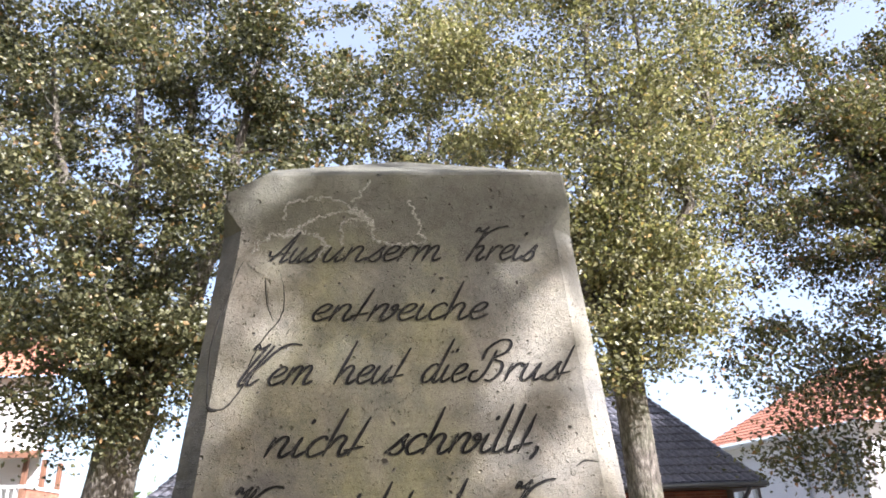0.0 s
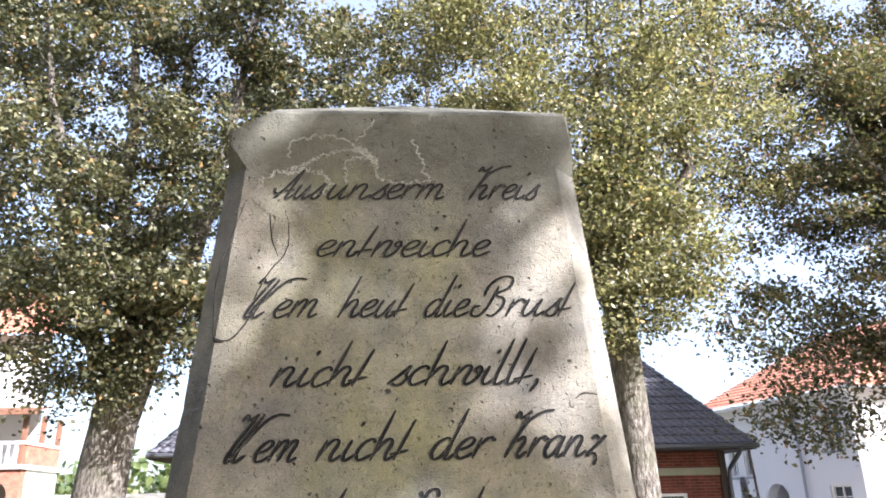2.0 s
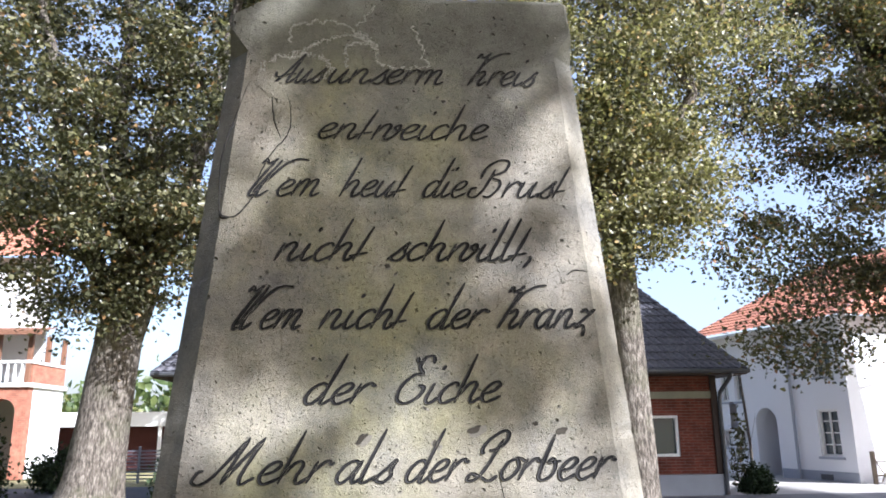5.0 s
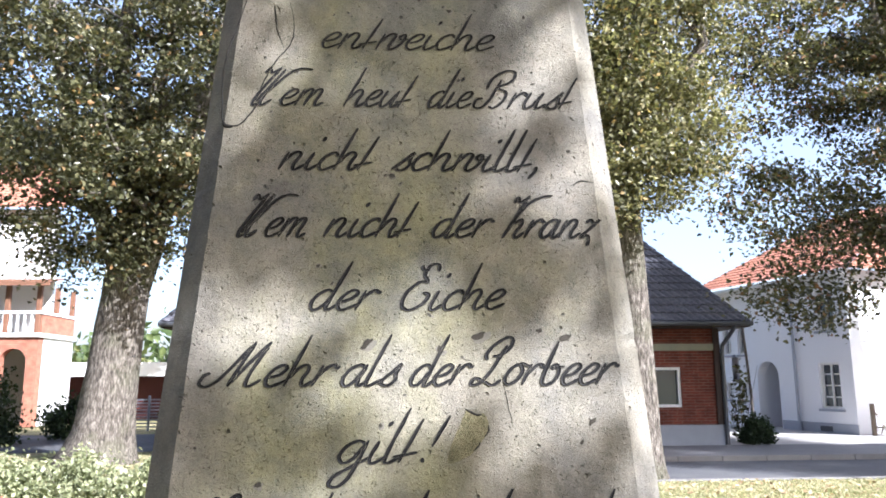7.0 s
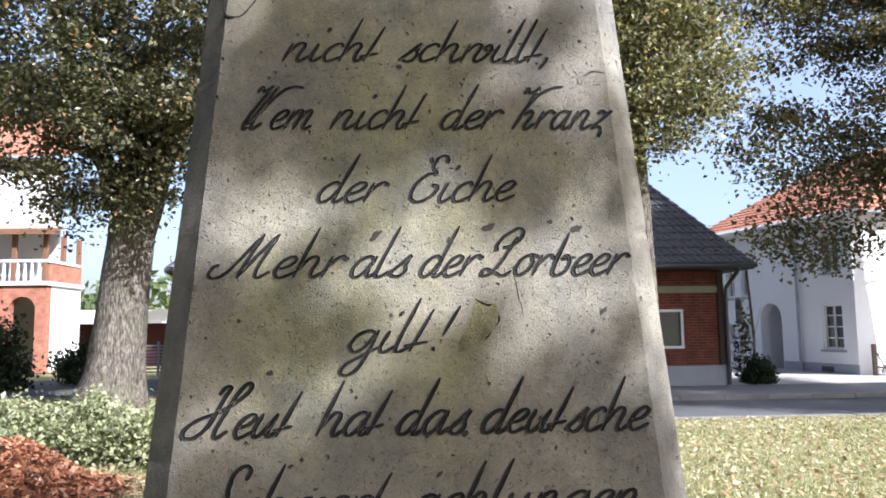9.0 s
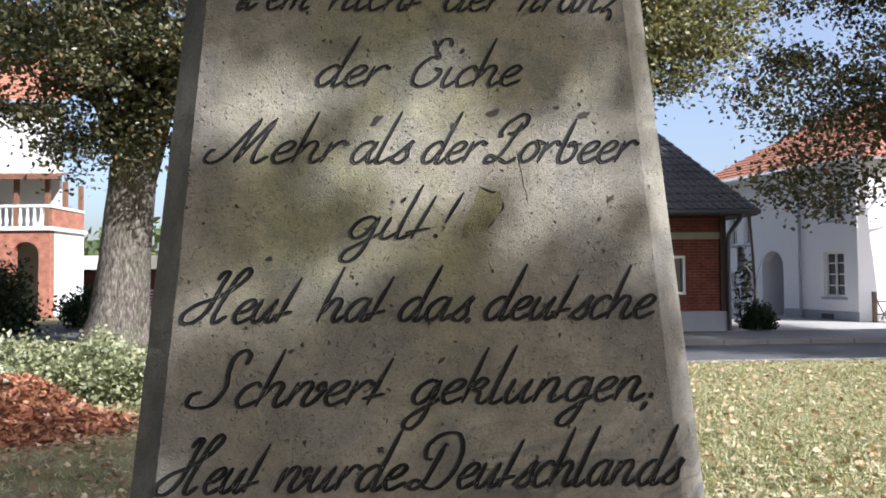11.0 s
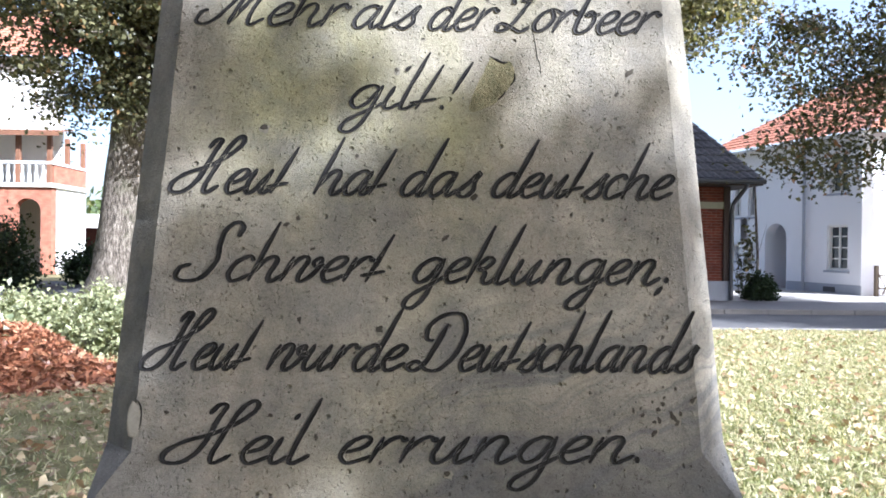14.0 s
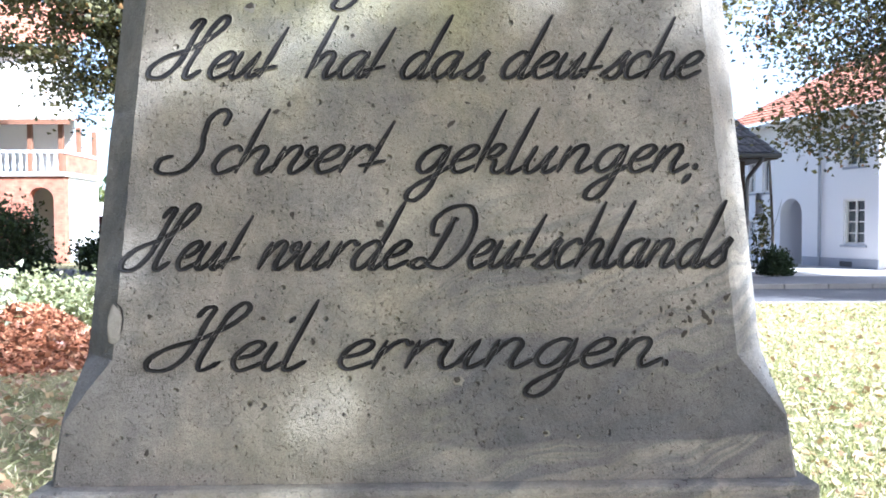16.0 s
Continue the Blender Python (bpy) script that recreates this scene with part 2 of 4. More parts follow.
LITTER = leaf_material("dry_leaves", (0.17, 0.095, 0.05), (0.34, 0.22, 0.12), (0.52, 0.38, 0.24), (0.6, 0.5, 0.33), 0.2, 0.2)
MULCH = leaf_material("bark_chips", (0.1, 0.036, 0.018), (0.22, 0.085, 0.042), (0.36, 0.16, 0.085), (0.42, 0.24, 0.14), 0.05, 0.15)
TURF, ASPHALT = lawn_material(), asphalt_material()
PAVING = plain("concrete_paving", (0.42, 0.4, 0.37), 0.85, 50, 0.2)
# darker copy of the paving, with the trees' shade in its colour
SHADED_PAVING = plain("shaded_grey_paving", (0.17, 0.165, 0.168), 0.85, 50, 0.2)
KERB = plain("kerb_concrete", (0.2, 0.19, 0.175), 0.85, 80, 0.2)
BRICK, BRICK_PALE = brick_material(), brick_material("pale_brickwork", (0.44, 0.19, 0.12), (0.36, 0.14, 0.09))
SLATE = roof_material("blue_black_tiles", (0.065, 0.066, 0.08), (0.15, 0.145, 0.165))
RED_TILE = roof_material("red_clay_tiles", (0.3, 0.115, 0.068), (0.4, 0.185, 0.115))
RENDER = plain("white_render", (0.82, 0.82, 0.84), 0.85, 90, 0.05, patch=0.7)
GREY_RENDER = plain("grey_plinth_render", (0.36, 0.38, 0.43), 0.85, 90, 0.1)
WHITE = plain("white_paint", (0.76, 0.75, 0.72), 0.5, 90, 0.06)
TIMBER = plain("brown_timber", (0.2, 0.1, 0.06), 0.7, 30, 0.3)
DARK_TIMBER = plain("dark_timber", (0.045, 0.03, 0.024), 0.7, 30, 0.3)
DRY_WOOD = plain("weathered_wood", (0.19, 0.15, 0.11), 0.85, 40, 0.3)
ZINC = plain("painted_metal_pipe", (0.06, 0.062, 0.07), 0.45, 60, 0.15, spec=0.5)
IRON = plain("grey_metal_fence", (0.2, 0.22, 0.25), 0.5, 60, 0.15, spec=0.5)


def glass_material():
    n = Nodes("window_glass", 0.06, spec=0.6)
    return n.colour((0.03, 0.04, 0.05)).mat


GLASS = glass_material()


# ---- building blocks ----
def finish(bm, name, material, smooth=False):
    bmesh.ops.recalc_face_normals(bm, faces=bm.faces)
    mesh = bpy.data.meshes.new(name)
    bm.to_mesh(mesh)
    bm.free()
    mesh.materials.append(material)
    if smooth:
        mesh.shade_smooth()
    return mesh


def part(name, shape, material, parent=None, label="", smooth=False):
    """One mesh object from a bmesh or a mesh, under a thing or a part."""
    if isinstance(shape, bmesh.types.BMesh):
        shape = finish(shape, name, material, smooth)
    elif material and not shape.materials:
        shape.materials.append(material)
    ob = new(name, shape)
    if parent:
        ob.parent = parent
    return tagged(ob, label)


def thing(name, at, label, category, group="", kind="", turn=0.0):
    ob = new(name)
    ob.matrix_world = pose(*at, 0, 0, turn)
    return tagged(ob, label, category, group, kind)


def box(x0, y0, z0, x1, y1, z1, bm=None, bevel=0.0):
    bm = bm or bmesh.new()
    made = bmesh.ops.create_cube(bm, size=1.0, matrix=Matrix.LocRotScale(((x0 + x1) / 2, (y0 + y1) / 2, (z0 + z1) / 2), None, (abs(x1 - x0), abs(y1 - y0), abs(z1 - z0))))
    if bevel:
        edges = list({e for v in made["verts"] for e in v.link_edges})
        bmesh.ops.bevel(bm, geom=edges, offset=bevel, segments=2, affect="EDGES", profile=0.5)
    return bm


def tube(points, radii, sides=10, bm=None, rough=0.0):
    """A tapered, closed tube along points."""
    bm = bm or bmesh.new()
    points = [Vector(p) for p in points]
    rings = []
    for i, (p, r) in enumerate(zip(points, radii)):
        way = (points[min(i + 1, len(points) - 1)] - points[max(i - 1, 0)]).normalized()
        side = way.cross(Vector((0, 1, 0)) if abs(way.y) < 0.9 else Vector((1, 0, 0))).normalized()
        up = side.cross(way)
        ring = []
        for k in range(sides):
            a = math.tau * k / sides
            w = r * (1 + rough * noise.noise(Vector((p.x * 2 + 3 * math.cos(a), p.y * 2 + 3 * math.sin(a), p.z * 0.7))))
            ring.append(bm.verts.new(p + w * (math.cos(a) * side + math.sin(a) * up)))
        rings.append(ring)
    for a, b in zip(rings, rings[1:]):
        for k in range(sides):
            bm.faces.new((a[k], a[(k + 1) % sides], b[(k + 1) % sides], b[k]))
    bm.faces.new(rings[0]), bm.faces.new(rings[-1])
    return bm


def flakes(name, places, sizes, rng, material, flat=0.0, long=1.5, fold=0.25, droop=0.0):
    """One mesh of many small folded leaves at the given places."""
    count = len(places)
    way = rng.normal(size=(count, 3))
    way[:, 2] = way[:, 2] * (1 - flat) - droop
    way /= np.linalg.norm(way, axis=1, keepdims=True)
    other = rng.normal(size=(count, 3))
    other[:, 2] *= 1 - flat
    side = np.cross(way, np.cross(way, other))
    side /= np.linalg.norm(side, axis=1, keepdims=True) + 1e-9
    up = np.cross(way, side)
    s = np.asarray(sizes).reshape(-1, 1)
    tip, heel = places + way * s * long / 2, places - way * s * long / 2
    mid = places - way * s * 0.12
    left, right = mid + side * s / 2 + up * s * fold, mid - side * s / 2 + up * s * fold
    verts = np.stack([heel, left, tip, right], 1).reshape(-1, 3)
    base = np.arange(count)[:, None] * 4
    faces = np.concatenate([base + [0, 2, 1], base + [0, 3, 2]], 1).reshape(-1, 3)
    mesh = bpy.data.meshes.new(name)
    mesh.vertices.add(len(verts)), mesh.vertices.foreach_set("co", verts.ravel())
    mesh.loops.add(faces.size), mesh.loops.foreach_set("vertex_index", faces.ravel().astype(np.int32))
    mesh.polygons.add(len(faces)), mesh.polygons.foreach_set("loop_start", np.arange(0, faces.size, 3, dtype=np.int32))
    mesh.update(calc_edges=True)
    mesh.materials.append(material)
    return mesh


# ---- ground ----
def strip(name, x0, x1, y0, y1, z, material, label, category, step=0.0, amount=0.0):
    """A level piece of ground, with gentle unevenness."""
    bm = bmesh.new()
    nx, ny = (max(1, int((x1 - x0) / step)), max(1, int((y1 - y0) / step))) if step else (1, 1)
    grid = [[bm.verts.new((x0 + (x1 - x0) * i / nx, y0 + (y1 - y0) * j / ny, z + amount * noise.noise(Vector((i * step * 0.5, j * step * 0.5, 0))))) for j in range(ny + 1)] for i in range(nx + 1)]
    for i in range(nx):
        for j in range(ny):
            bm.faces.new((grid[i][j], grid[i + 1][j], grid[i + 1][j + 1], grid[i][j + 1]))
    return tagged(part(name, bm, material), label, category, kind="structure")


strip("ground", -900, 900, -900, 900, -0.03, TURF, "patchy dry autumn lawn reaching to the horizon", "ground")
strip("lawn", -12, 16, -8, 12.1, 0.0, TURF, "dry yellow-green lawn scattered with fallen leaves", "lawn", 0.5, 0.03)
# unseen wall, added only to keep low skylight off the stone's front
closing = strip("wall_south", 0, 1, 0, 1, 0, BRICK, "plain dark brick wall added unseen behind the path to block skylight", "wall")
closing.data.clear_geometry()
bm = box(-45, -15.5, -0.1, 6, -15.0, 9.0)
bm.to_mesh(closing.data)
bm.free()
strip("road", 2.5, 60, 12.35, 15.4, -0.025, ASPHALT, "grey asphalt side road in tree shade", "road")
strip("pavement", 2.5, 60, 15.55, 18.3, 0.06, SHADED_PAVING, "grey concrete pavement darkened for tree shade in front of the brick house", "pavement")
strip("driveway", 8.6, 60, 18.3, 30, -0.012, PAVING, "pale sunlit forecourt before the white house", "driveway")
strip("path", -40, -6.5, 19.0, 25.5, -0.015, ASPHALT, "grey asphalt path behind the lawn", "path")
for y0, y1, label in ((12.15, 12.33, "flush concrete edging between lawn and road"), (15.42, 15.54, "raised concrete kerb along the pavement")):
    kerb = thing("kerb", (0, 0, 0), label, "kerb", kind="structure")
    for i in range(40):
        part("kerb_stone", box(3 + i, y0, -0.1, 3.985 + i, y1, 0.02 if y0 < 13 else 0.085, bevel=0.012), KERB, kerb)

# ---- the monument ----
LEAN, WAIST, AXIS = 0.10, 0.078, -0.007   # slope of the front, of the sides, middle of the front


def front(z):
    return LEAN * (z - 1.3)


def half(z):
    return 0.384 - WAIST * (z - 1.3) + 0.05 * max(0.0, 1.24 - z)


def section(z, cut):
    """The shaft's outline at a height, its corners cut off; the arrises are slightly worn and nicked."""
    h, y0 = half(z), front(z)
    y1 = y0 + 2 * h

    def worn(k):
        w = noise.noise(Vector((z * 45, k * 7.0, 1))) * 0.0012 + noise.noise(Vector((z * 9, k * 5.0, 4))) * 0.001
        nick = max(0.0, noise.noise(Vector((z * 26, k * 11.0, 8))) - 0.42) * 0.02
        return cut + w + nick if cut > 0.01 else cut + abs(w) + nick * 0.6

    c = [worn(k) for k in range(8)]
    return [(AXIS - h + c[0], y0, z), (AXIS + h - c[1], y0, z), (AXIS + h, y0 + c[2], z), (AXIS + h, y1 - c[3], z),
            (AXIS + h - c[4], y1, z), (AXIS - h + c[5], y1, z), (AXIS - h, y1 - c[6], z), (AXIS - h, y0 + c[7], z)]


def loft(sections, bm=None):
    bm = bm or bmesh.new()
    rings = [[bm.verts.new(p) for p in s] for s in sections]
    for a, b in zip(rings, rings[1:]):
        for k in range(len(a)):
            bm.faces.new((a[k], a[(k + 1) % len(a)], b[(k + 1) % len(a)], b[k]))
    return bm, rings


monument = thing("monument", (0, 0, 0), "weathered sandstone memorial pillar with carved blackened German verses", "monument")
levels = [(1.104, 0.004), (1.12, 0.004), (1.145, 0.004), (1.172, 0.004), (1.19, 0.0155), (1.21, 0.028), (1.238, 0.046)]
levels += [(1.238 + i * 0.012, 0.046 - i * 0.00009) for i in range(1, 100)] + [(2.437, 0.037), (2.447, 0.037), (2.468, 0.021), (2.49, 0.004), (2.51, 0.004), (2.53, 0.004), (2.553, 0.004)]
bm, rings = loft([section(z, c) for z, c in levels])
top_h, top_y = half(2.553), front(2.553)
inner = [bm.verts.new((p.co.x * 0.985, p.co.y + 0.006 * (1 if p.co.y < top_y + top_h else -1), 2.561)) for p in rings[-1]]
for k in range(8):
    bm.faces.new((rings[-1][k], rings[-1][(k + 1) % 8], inner[(k + 1) % 8], inner[k]))
peak = bm.verts.new((AXIS, top_y + top_h, 2.735))
for k in range(8):
    bm.faces.new((inner[k], inner[(k + 1) % 8], peak))
bm.faces.new(rings[0])
# the broken upper corner
place, way = Vector((AXIS - half(2.54), front(2.54), 2.526)), Vector((-0.50, -0.55, 0.86)).normalized()
bmesh.ops.bisect_plane(bm, geom=list(bm.verts) + list(bm.edges) + list(bm.faces), plane_co=place + Vector((0.012, 0, 0)), plane_no=way, clear_outer=True)
bmesh.ops.holes_fill(bm, edges=[e for e in bm.edges if e.is_boundary], sides=0)
part("shaft", bm, STONE, monument)
part("ledge", box(AXIS - 0.421, front(1.098) - 0.02, 1.0, AXIS + 0.421, front(1.098) + 0.85, 1.1035, bevel=0.006), STONE, monument)
part("pedestal", box(AXIS - 0.40, front(1.0) - 0.004, 0.3, AXIS + 0.40, front(1.0) + 0.81, 1.0, bevel=0.01), STONE, monument)
part("foot", box(AXIS - 0.52, -0.16, -0.1, AXIS + 0.52, 0.92, 0.3, bevel=0.02), STONE, monument)

# carved verses: word, left end, right end, baseline, all in metres on the front
VERSES = [
    [("Aus", -0.224, -0.139), ("unserm", -0.134, 0.065), ("Kreis", 0.097, 0.215)],
    [("entweiche", -0.148, 0.130)],
    [("Wem", -0.250, -0.133), ("heut", -0.108, -0.002), ("die", 0.020, 0.092), ("Brust", 0.094, 0.252)],
    [("nicht", -0.203, -0.060), ("schwillt,", -0.032, 0.198)],
    [("Wem", -0.258, -0.152), ("nicht", -0.132, -0.001), ("der", 0.025, 0.116), ("Kranz", 0.130, 0.275)],
    [("der", -0.151, -0.052), ("Eiche", -0.022, 0.133)],
    [("Mehr", -0.295, -0.109), ("als", -0.103, -0.019), ("der", -0.007, 0.079), ("Lorbeer", 0.082, 0.288)],
    [("gilt!", -0.106, 0.036)],
    [("Heut", -0.320, -0.174), ("hat", -0.145, -0.053), ("das", -0.040, 0.058), ("deutsche", 0.073, 0.304)],
    [("Schwert", -0.309, -0.053), ("geklungen;", -0.024, 0.302)],
    [("Heut", -0.345, -0.213), ("wurde", -0.196, -0.029), ("Deutschlands", -0.027, 0.327)],
    [("Heil", -0.316, -0.141), ("errungen.", -0.111, 0.268)],
]
BASELINES = [2.387, 2.285, 2.185, 2.080, 1.975, 1.867, 1.760, 1.657, 1.548, 1.441, 1.335, 1.226]



# The mason's slanting script, letter by letter: pen strokes on a body one high (baseline 0), parted by ";".
PEN = {}


def letter(sign, advance, strokes):
    PEN[sign] = advance, [[tuple(float(v) for v in pair.split(",")) for pair in stroke.split()] for stroke in strokes.split(";")]


letter("a", 0.90, ".66,.86 .42,1 .14,.76 .06,.3 .24,0 .48,.2 .64,.8;.68,1.02 .62,.3 .72,0 .98,.3")
letter("b", 0.82, ".1,2.1 .1,.35 .3,0 .58,.2 .62,.65 .42,.98 .3,.8 .75,.88")
letter("c", 0.66, ".6,.8 .42,1 .14,.76 .06,.32 .28,0 .72,.3")
letter("d", 0.92, ".64,.8 .42,1 .14,.74 .06,.3 .24,0 .48,.16 .64,.7;.72,2.45 .64,.3 .74,0 1,.3")
letter("e", 0.70, ".08,.4 .42,.55 .56,.85 .38,1 .14,.76 .06,.32 .3,0 .76,.3")
letter("g", 0.92, ".66,.86 .42,1 .14,.76 .06,.32 .26,.03 .5,.22 .66,.85;.7,1.02 .66,-.45 .46,-.98 .18,-.92 .2,-.55 .6,-.1 1,.3")
letter("h", 0.92, ".1,2.4 .06,0;.08,.35 .26,.85 .46,1 .6,.8 .56,.3 .68,0 .98,.3")
letter("i", 0.48, ".12,.98 .06,.3 .2,0 .52,.3;.17,1.64 .25,1.86")
letter("k", 0.86, ".1,2.35 .06,0;.08,.5 .34,1.02 .56,.9 .44,.62 .22,.55 .46,.45 .52,.1 .68,-.02 .92,.25")
letter("l", 0.46, ".1,2.45 .04,.35 .18,0 .5,.3")
letter("m", 1.30, ".1,1 .06,0;.08,.4 .26,.9 .42,1 .5,.8 .46,0;.48,.4 .66,.9 .84,1 .92,.8 .88,.28 .98,0 1.24,.2")
letter("n", 0.96, ".1,1 .06,0;.08,.4 .28,.9 .48,1 .6,.78 .54,.28 .66,0 .98,.3")
letter("o", 0.74, ".42,1 .14,.76 .06,.3 .26,0 .52,.18 .62,.62 .44,1 .8,.86")
letter("r", 0.66, ".1,1 .06,0;.08,.45 .28,.88 .46,1 .58,.86 .64,.95")
letter("s", 0.66, "0,.06 .3,.55 .54,1.02 .5,.65 .58,.28 .42,0 .18,.06 .14,.2")
letter("t", 0.50, ".18,1.95 .04,0;-.2,.26 .08,.34 .46,.46")
letter("u", 0.92, ".1,1 .04,.32 .18,0 .4,.2 .58,.8;.64,1 .56,.3 .66,0 .96,.3")
letter("w", 1.10, ".1,1 .06,0;.08,.4 .28,.9 .46,1 .56,.8 .5,.25 .62,0 .84,.2 .96,.6 .9,.95 .74,.8 .86,.62 1.12,.68")
letter("z", 0.68, ".06,.84 .22,1 .42,.82 .62,.95 .1,.06 .36,.16 .54,-.1 .56,-.42")
letter("A", 1.02, "-.3,.75 -.2,.45 .05,.4 .4,.55 .88,.62;-.06,0 .3,.75 .74,2.05;.74,2.05 .62,.3 .72,0 1.02,.3")
letter("B", 1.22, ".42,1.75 .32,.5 .1,.02 -.2,.1 -.22,.5 .02,.6;-.02,1.15 .0,1.8 .4,2.3 .86,2.2 .86,1.65 .42,1.25 .86,1.02 .94,.5 .7,.04 .42,.1")
letter("D", 1.62, ".56,1.85 .44,.4 .16,0 -.12,.16 .12,.36 .56,.04 1.02,.06 1.34,.7 1.3,1.55 .9,2.2 .3,2.2 -.06,1.75 .08,1.25 .34,1.2")
letter("E", 1.12, ".86,1.95 .74,2.3 .46,2.25 .4,1.8 .64,1.42 .34,1.38 .06,.85 .12,.2 .48,-.02 .86,.3 .92,.75 .66,.85;.16,2.25 .28,2.02 .5,2.05")
letter("H", 1.22, "-.02,1.85 .12,2.2 .3,2.15 .26,1.75 .2,.6 -.08,.05 -.5,.05 -.6,.4 -.28,.8 .3,1.1 .84,1.6 1.06,2.1 .9,2.35 .68,2 .56,.9 .54,.25 .68,0 1.0,.3")
letter("K", 1.06, "-.1,1.9 .0,2.2 .14,1.95 .34,2.05 .5,2.3;.44,2.1 .3,1.1 .12,0;.16,.5 .5,1.7 1.0,2.2 1.5,2.3;.34,.75 .6,1.0 .72,.75 .6,.25 .72,0 1.0,.3")
letter("L", 1.12, ".16,1.2 .04,1.5 .2,1.95 .56,2.3 .82,2.15 .8,1.7 .5,1.4 .3,1.4;.68,1.9 .5,.7 .28,.1 -.04,.04 .02,.34 .4,.2 .8,0 1.04,.25")
letter("M", 1.52, "-.34,.62 -.5,.5 -.52,.12 -.24,0 .08,.4 .54,1.95;.6,2.1 .5,1.0 .44,0;.46,.1 .78,1.2 1.1,2.1;1.1,2.1 .98,1.0 .96,.3 1.1,0 1.42,.3")
letter("S", 1.06, ".84,1.75 .86,2.15 .62,2.35 .4,2.05 .46,1.4 .6,.8 .44,.15 .06,-.02 -.3,.1 -.34,.5 -.06,.65")
letter("W", 1.22, "-.16,1.95 -.04,2.25 .12,2 .3,2.1 .44,2.3;.4,2.15 .16,1.1 .06,.3 .14,0 .3,.1;.2,.2 .5,1.5 .66,2.2;.66,2.2 .44,1.0 .4,.3 .52,0 .84,.35;.46,.75 .86,1.85 1.3,2.25 1.85,2.2")
letter(",", 0.34, ".16,.3 .2,.05 .08,-.38")
letter(";", 0.34, ".2,.34 .24,.1;.2,-.06 .06,-.42")
letter(".", 0.30, ".1,.24 .16,0")
letter("!", 0.62, ".44,2.1 .32,.7;.2,.2 .26,0")
SLANT = 0.50


def pen_line(points, steps=6):
    """A rounded line through the points of a stroke."""
    if len(points) == 2:
        (a, b), (c, d) = points
        return [(a + (c - a) * k / 5, b + (d - b) * k / 5) for k in range(6)]
    p = [points[0], *points, points[-1]]
    out = []
    for i in range(1, len(p) - 2):
        for k in range(steps):
            t = k / steps
            out.append(tuple(0.5 * (2 * b + (c - a) * t + (2 * a - 5 * b + 4 * c - d) * t * t + (3 * b - a - 3 * c + d) * t ** 3) for a, b, c, d in zip(*p[i - 1:i + 3])))
    return out + [points[-1]]


def groove(bm, line, wide, lift):
    """One chiselled stroke: a shallow trough with raised, worn lips that follows a line of (x, z)."""
    n = len(line)
    rings = []
    for i, (x, z) in enumerate(line):
        ax, az = line[max(i - 1, 0)]
        bx, bz = line[min(i + 1, n - 1)]
        dx, dz = bx - ax, bz - az
        size = math.hypot(dx, dz) or 1e-6
        dx, dz = dx / size, dz / size
        steep = 0.66 + 0.46 * abs(dz) + 0.1 * noise.noise(Vector((x * 70, z * 70, 1)))
        end = min(1.0, 0.45 + 0.35 * min(i, n - 1 - i))
        w = wide * steep * end
        ring = []
        for f, off in ((-1.12, 0.0), (-0.9, 0.0015), (-0.45, 0.0009), (0.0, 0.0002), (0.45, 0.0009), (0.9, 0.0015), (1.12, 0.0)):
            rag = 1 + 0.26 * noise.noise(Vector((x * 330, z * 330, f * 3)))
            px, pz = x - dz * w * f * rag, z + dx * w * f * rag
            ring.append(bm.verts.new((px, front(pz) - off - lift, pz)))
        rings.append(ring)
    for a, b in zip(rings, rings[1:]):
        for k in range(6):
            # light put into the colour: stone lips as bright rims, a paler middle strip
            bm.faces.new((a[k], a[k + 1], b[k + 1], b[k])).material_index = 1 if k in (0, 5) else 2 if k in (2, 3) else 0
    bm.faces.new(rings[0]), bm.faces.new(rings[-1])


def lettering(word, x0, x1, z, body, wide):
    """A carved word between x0 and x1 on the baseline z, its small letters body high."""
    lead = max(0.0, -min(u for stroke in PEN[word[0]][1] for u, v in stroke if v < 1.1))
    total = sum(PEN[c][0] for c in word) + lead
    scale = (x1 - x0 - 0.35 * SLANT * body) / total
    bm = bmesh.new()
    at, count = lead, 0
    for c in word:
        advance, strokes = PEN[c]
        jog = 0.03 * noise.noise(Vector((at * 3.1, z * 40, 5)))
        for stroke in strokes:
            line = [(x0 + (at + u) * scale + v * body * SLANT, z + (v + jog) * body) for u, v in pen_line(stroke)]
            groove(bm, line, wide, 0.00004 * (count % 9))
            count += 1
        at += advance
    return bm


for i, (row, z) in enumerate(zip(VERSES, BASELINES)):
    for word, x0, x1 in row:
        ob = part("lettering", lettering(word, x0, x1, z, 0.0275 + 0.0003 * i, 0.0024 if i < 3 else 0.0028 if i < 8 else 0.0033), WORN_BLACK if i < 3 else BLACK, monument, "carved script word with " + ("faded" if i < 3 else "dark") + " black paint")
        ob.data.materials.append(STONE), ob.data.materials.append(LIT_GROOVE if i < 8 else BLACK)


# ---- damage and growth on the stone ----
def on_front(x, z, off=0.0006):
    return Vector((x, front(z) - off, z))


def line_of(text):
    return [tuple(float(v) for v in pair.split(",")) for pair in text.split()]


